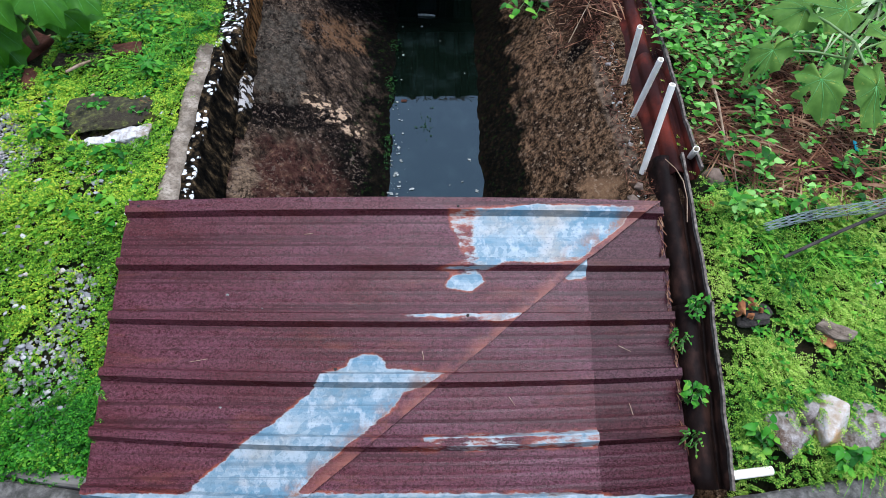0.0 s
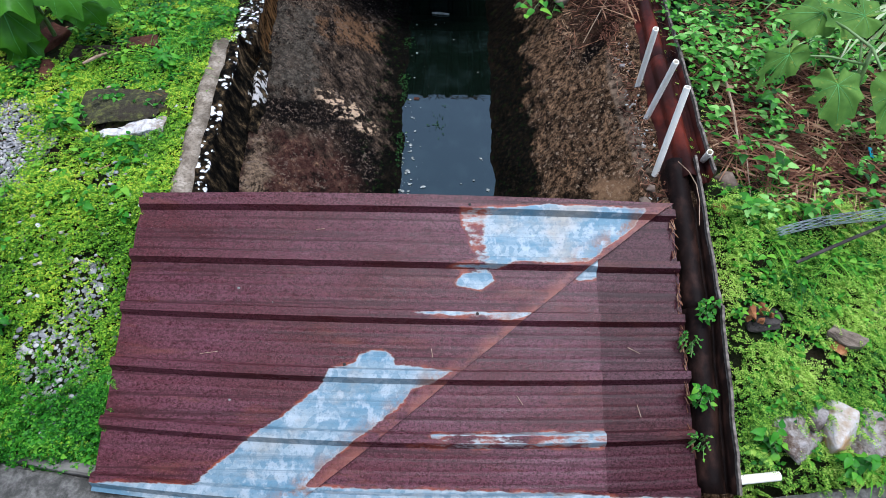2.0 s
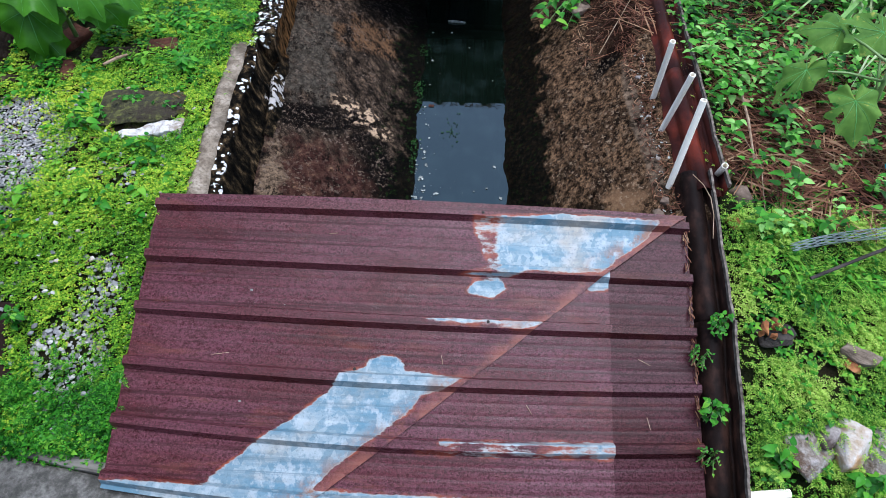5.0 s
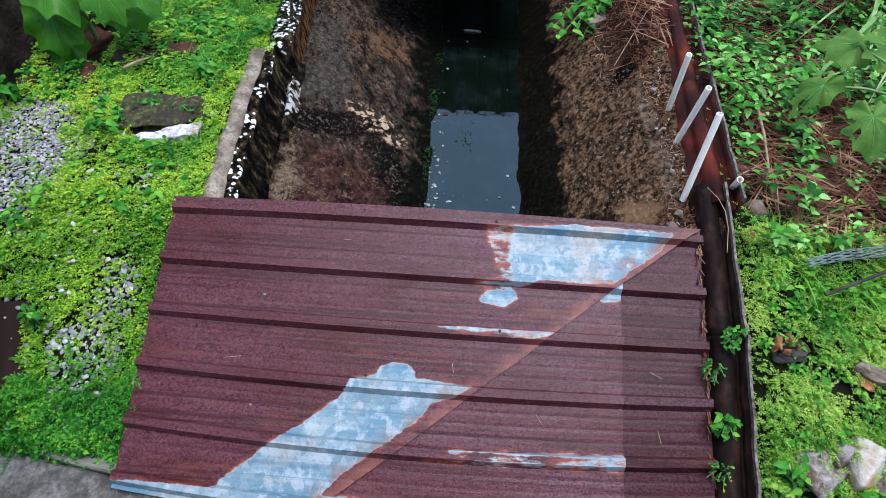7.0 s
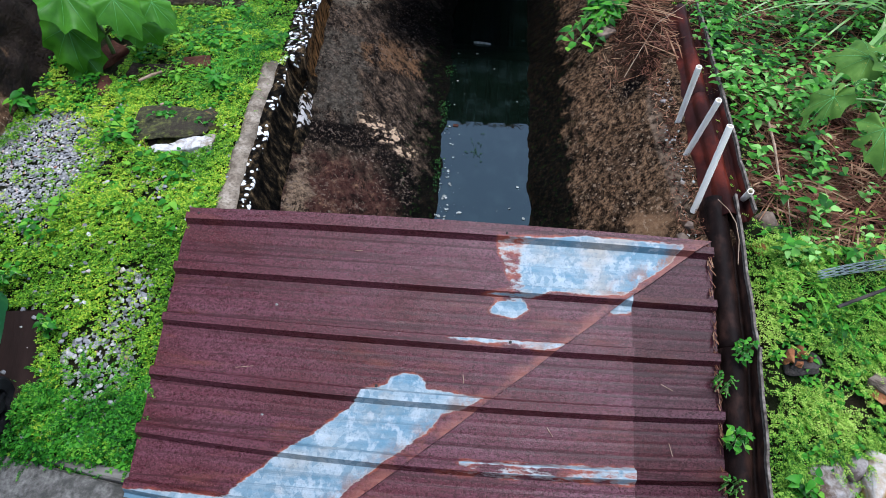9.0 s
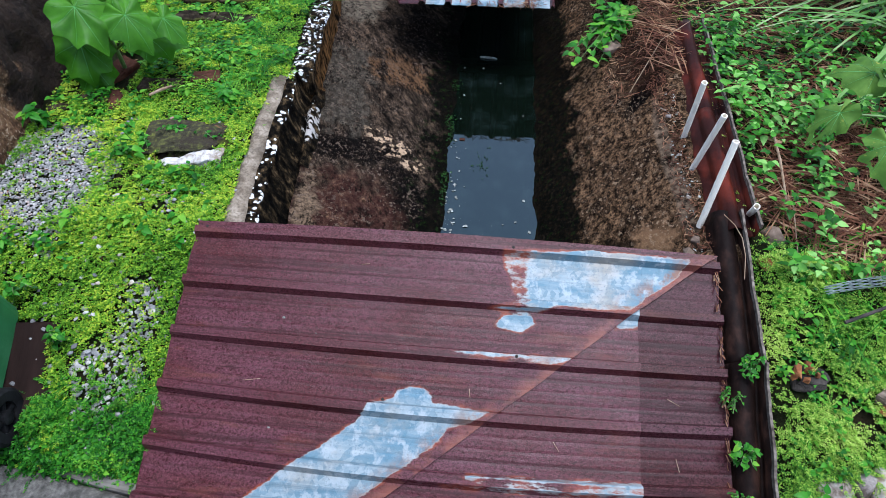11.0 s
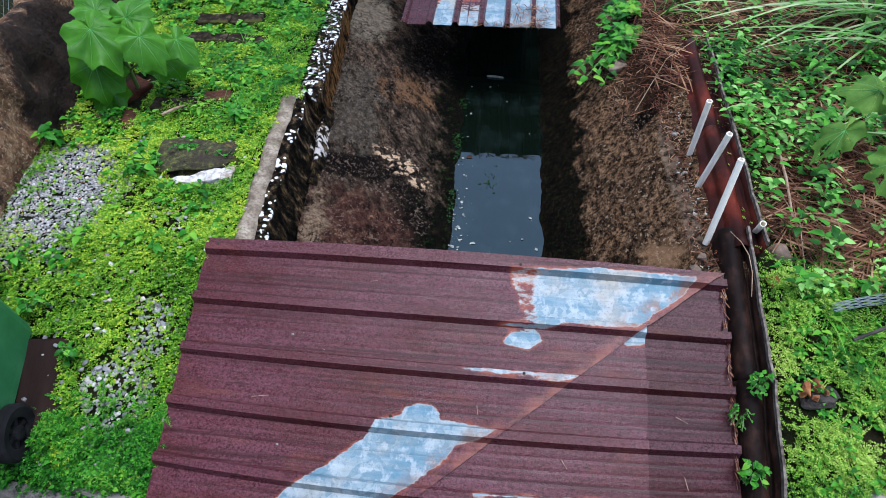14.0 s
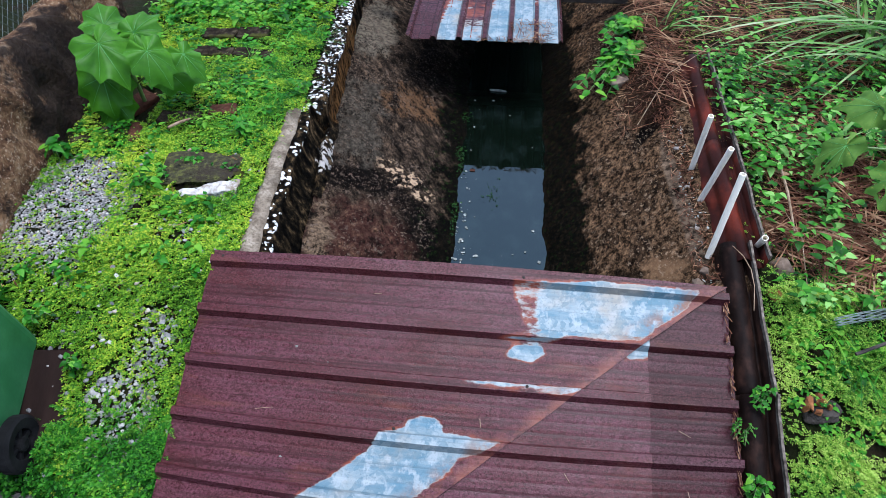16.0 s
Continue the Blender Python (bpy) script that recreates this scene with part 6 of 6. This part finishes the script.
def build_water_things():
    r = np.random.default_rng(5)
    n = 130
    x = np.where(r.random(n) < 0.7, -0.27 + np.abs(r.normal(0, 0.05, n)), r.uniform(-0.27, 0.17, n))
    y = np.where(r.random(n) < 0.6, r.normal(2.12, 0.16, n), r.uniform(1.9, 3.6, n))
    a = r.uniform(0, 6.28, n)
    d = np.stack([np.cos(a), np.sin(a), np.zeros(n)], 1)
    up = np.tile([0.0, 0.0, 1.0], (n, 1))
    ln = 0.003 + 0.022 * r.random(n) ** 3
    put("floating_scraps", leaves_mesh("floating_scraps", np.stack([x, y, np.full(n, LEVEL + 0.003)], 1), d, up, ln, ln * 0.4, SMALL, 0.0, 0.0), FLOAT, label="small pale scraps floating on the water", category="floating scraps", kind="stuff")
    n = 34
    x, y = r.normal(-0.095, 0.026, n), r.normal(2.58, 0.06, n)
    a = r.uniform(0, 6.28, n)
    d = np.stack([np.cos(a), np.sin(a), np.zeros(n)], 1)
    ln = r.uniform(0.007, 0.015, n)
    put("floating_weed", leaves_mesh("floating_weed", np.stack([x, y, np.full(n, LEVEL + 0.004)], 1), d, np.tile([0.0, 0.0, 1.0], (n, 1)), ln, ln * 0.3, SMALL, 0.1, 0.0), DARKWEED, label="dark green water weed afloat in the channel", category="water weed", kind="stuff")
    ob = part("floating_stick", tube_bm([(-0.16, 3.66, LEVEL + 0.006), (-0.11, 3.655, LEVEL + 0.008), (-0.05, 3.65, LEVEL + 0.005)], [0.006, 0.008, 0.005], 6), FLOAT)
    tagged(ob, "white stick floating on the dark water", "stick")
    ob = part("floating_leaf", box_bm(0.03, 0.018, 0.003, (-0.215, 2.79, LEVEL + 0.004), 0.001, 0.004, 2, 4), BRICK)
    tagged(ob, "reddish dead leaf floating on the water", "leaf")
    # weed and roots fringing the water line
    n = 900
    y = r.uniform(1.75, 3.5, n)
    x = -0.285 + r.normal(0, 0.014, n) - 0.03 * (r.random(n) < 0.3)
    a = r.uniform(0, 6.28, n)
    d = np.stack([np.cos(a), np.sin(a), r.uniform(-0.2, 0.4, n)], 1)
    ln = r.uniform(0.006, 0.014, n)
    keep = np.array([noise.noise(Vector((0, b * 4, 2))) for b in y]) > 0.0
    put("waterline_weed", leaves_mesh("waterline_weed", np.stack([x, y, np.full(n, LEVEL + 0.012)], 1)[keep], d[keep], np.tile([0.0, 0.0, 1.0], (keep.sum(), 1)), ln[keep], ln[keep] * 0.35), DARKWEED, label="small green weed along the water line", category="water weed", kind="stuff")


def build_sheet_details():
    """Screws and scraps lying on the covers."""
    def on_sheet(x, s, lift=0.03):
        return SHEET_AT @ Vector((x, -s, profile(s) + lift))
    for x, s in ((0.055, 0.03), (0.085, 0.43), (-0.36, 0.612), (-1.10, 0.03)):
        ob = part("screw", tube_bm([(0, 0, 0), (0, 0, 0.004), (0, 0, 0.006)], [0.0055, 0.0055, 0.003], 8), CHAR)
        ob.matrix_basis = Matrix.Translation(on_sheet(x, s, 0.0085)) @ pose(0, 0, 0, 22)
        tagged(ob, "small dark screw head in the roof sheet", "screw", "screws of the roof sheets")
    for x, s, w, mat, label in ((-0.755, 0.352, 0.006, FLOAT, "pale droplet-like chip on the rusted sheet"), (-0.63, 0.40, 0.003, FLOAT, "tiny white chip on the rusted sheet"), (-0.74, 0.735, 0.0075, FLOAT, "pale blue chip on the rusted sheet")):
        ob = part("paint_chip", rock_bm(w, w * 0.7, 0.003, 7, 2), mat)
        ob.matrix_basis = Matrix.Translation(on_sheet(x, s, 0.011)) @ pose(0, 0, 0, 22)
        tagged(ob, label, "chip")
    for a, b in (((-0.50, 0.13), (-0.47, 0.125)), ((-0.86, 0.585), (-0.80, 0.575)), ((-0.07, 0.55), (-0.065, 0.58)), ((0.22, 0.70), (0.24, 0.73)), ((0.60, 0.53), (0.64, 0.55)), ((0.62, 0.72), (0.63, 0.76))):
        ob = part("twig", tube_bm([on_sheet(*a, 0.012), on_sheet(*b, 0.012)], 0.0012, 5), TWIG)
        tagged(ob, "thin dry twig lying on the roof sheet", "twig", "twigs on the roof sheets")


def build_fence():
    top = empty("wire_fence", pose(-2.75, 2.55, 0.0, 0, 0, 97), "grey chain-link fence with a dark post behind the wall", "fence")
    bm = bmesh.new()
    for fam in (1, -1):
        for k in range(-14, 26):
            pts = [(0.06 * k + fam * 0.5 * q / 5, 0.003 * fam, 0.1 + 0.5 * q / 5) for q in range(6)]
            pts = [p for p in pts if -0.2 < p[0] < 1.3]
            if len(pts) > 1:
                t = tube_bm(pts, 0.0014, 3, False)
                me = bpy.data.meshes.new("w")
                t.to_mesh(me)
                t.free()
                bm.from_mesh(me)
                bpy.data.meshes.remove(me)
    tagged(part("chain_link", bm, WIRE, top), kind="stuff")
    for x in (0.1, 1.2):
        p = part("post", tube_bm([(0, 0, -0.05), (0, 0, 0.62)], 0.014, 10), CHAR, top)
        p.matrix_basis = pose(x, 0, 0)
    part("rail", tube_bm([(-0.2, 0, 0.6), (1.3, 0, 0.6)], 0.011, 8), CHAR, top)


build_carpet()
build_herbs()
build_litter()
build_gravel()
build_broad_plants()
build_clumps()
build_grass()
build_blocks()
build_right_things()
build_channel_bits()
build_stakes()
build_mesh_roll()
build_bin()
build_far_sheet()
build_water_things()
build_sheet_details()
build_fence()
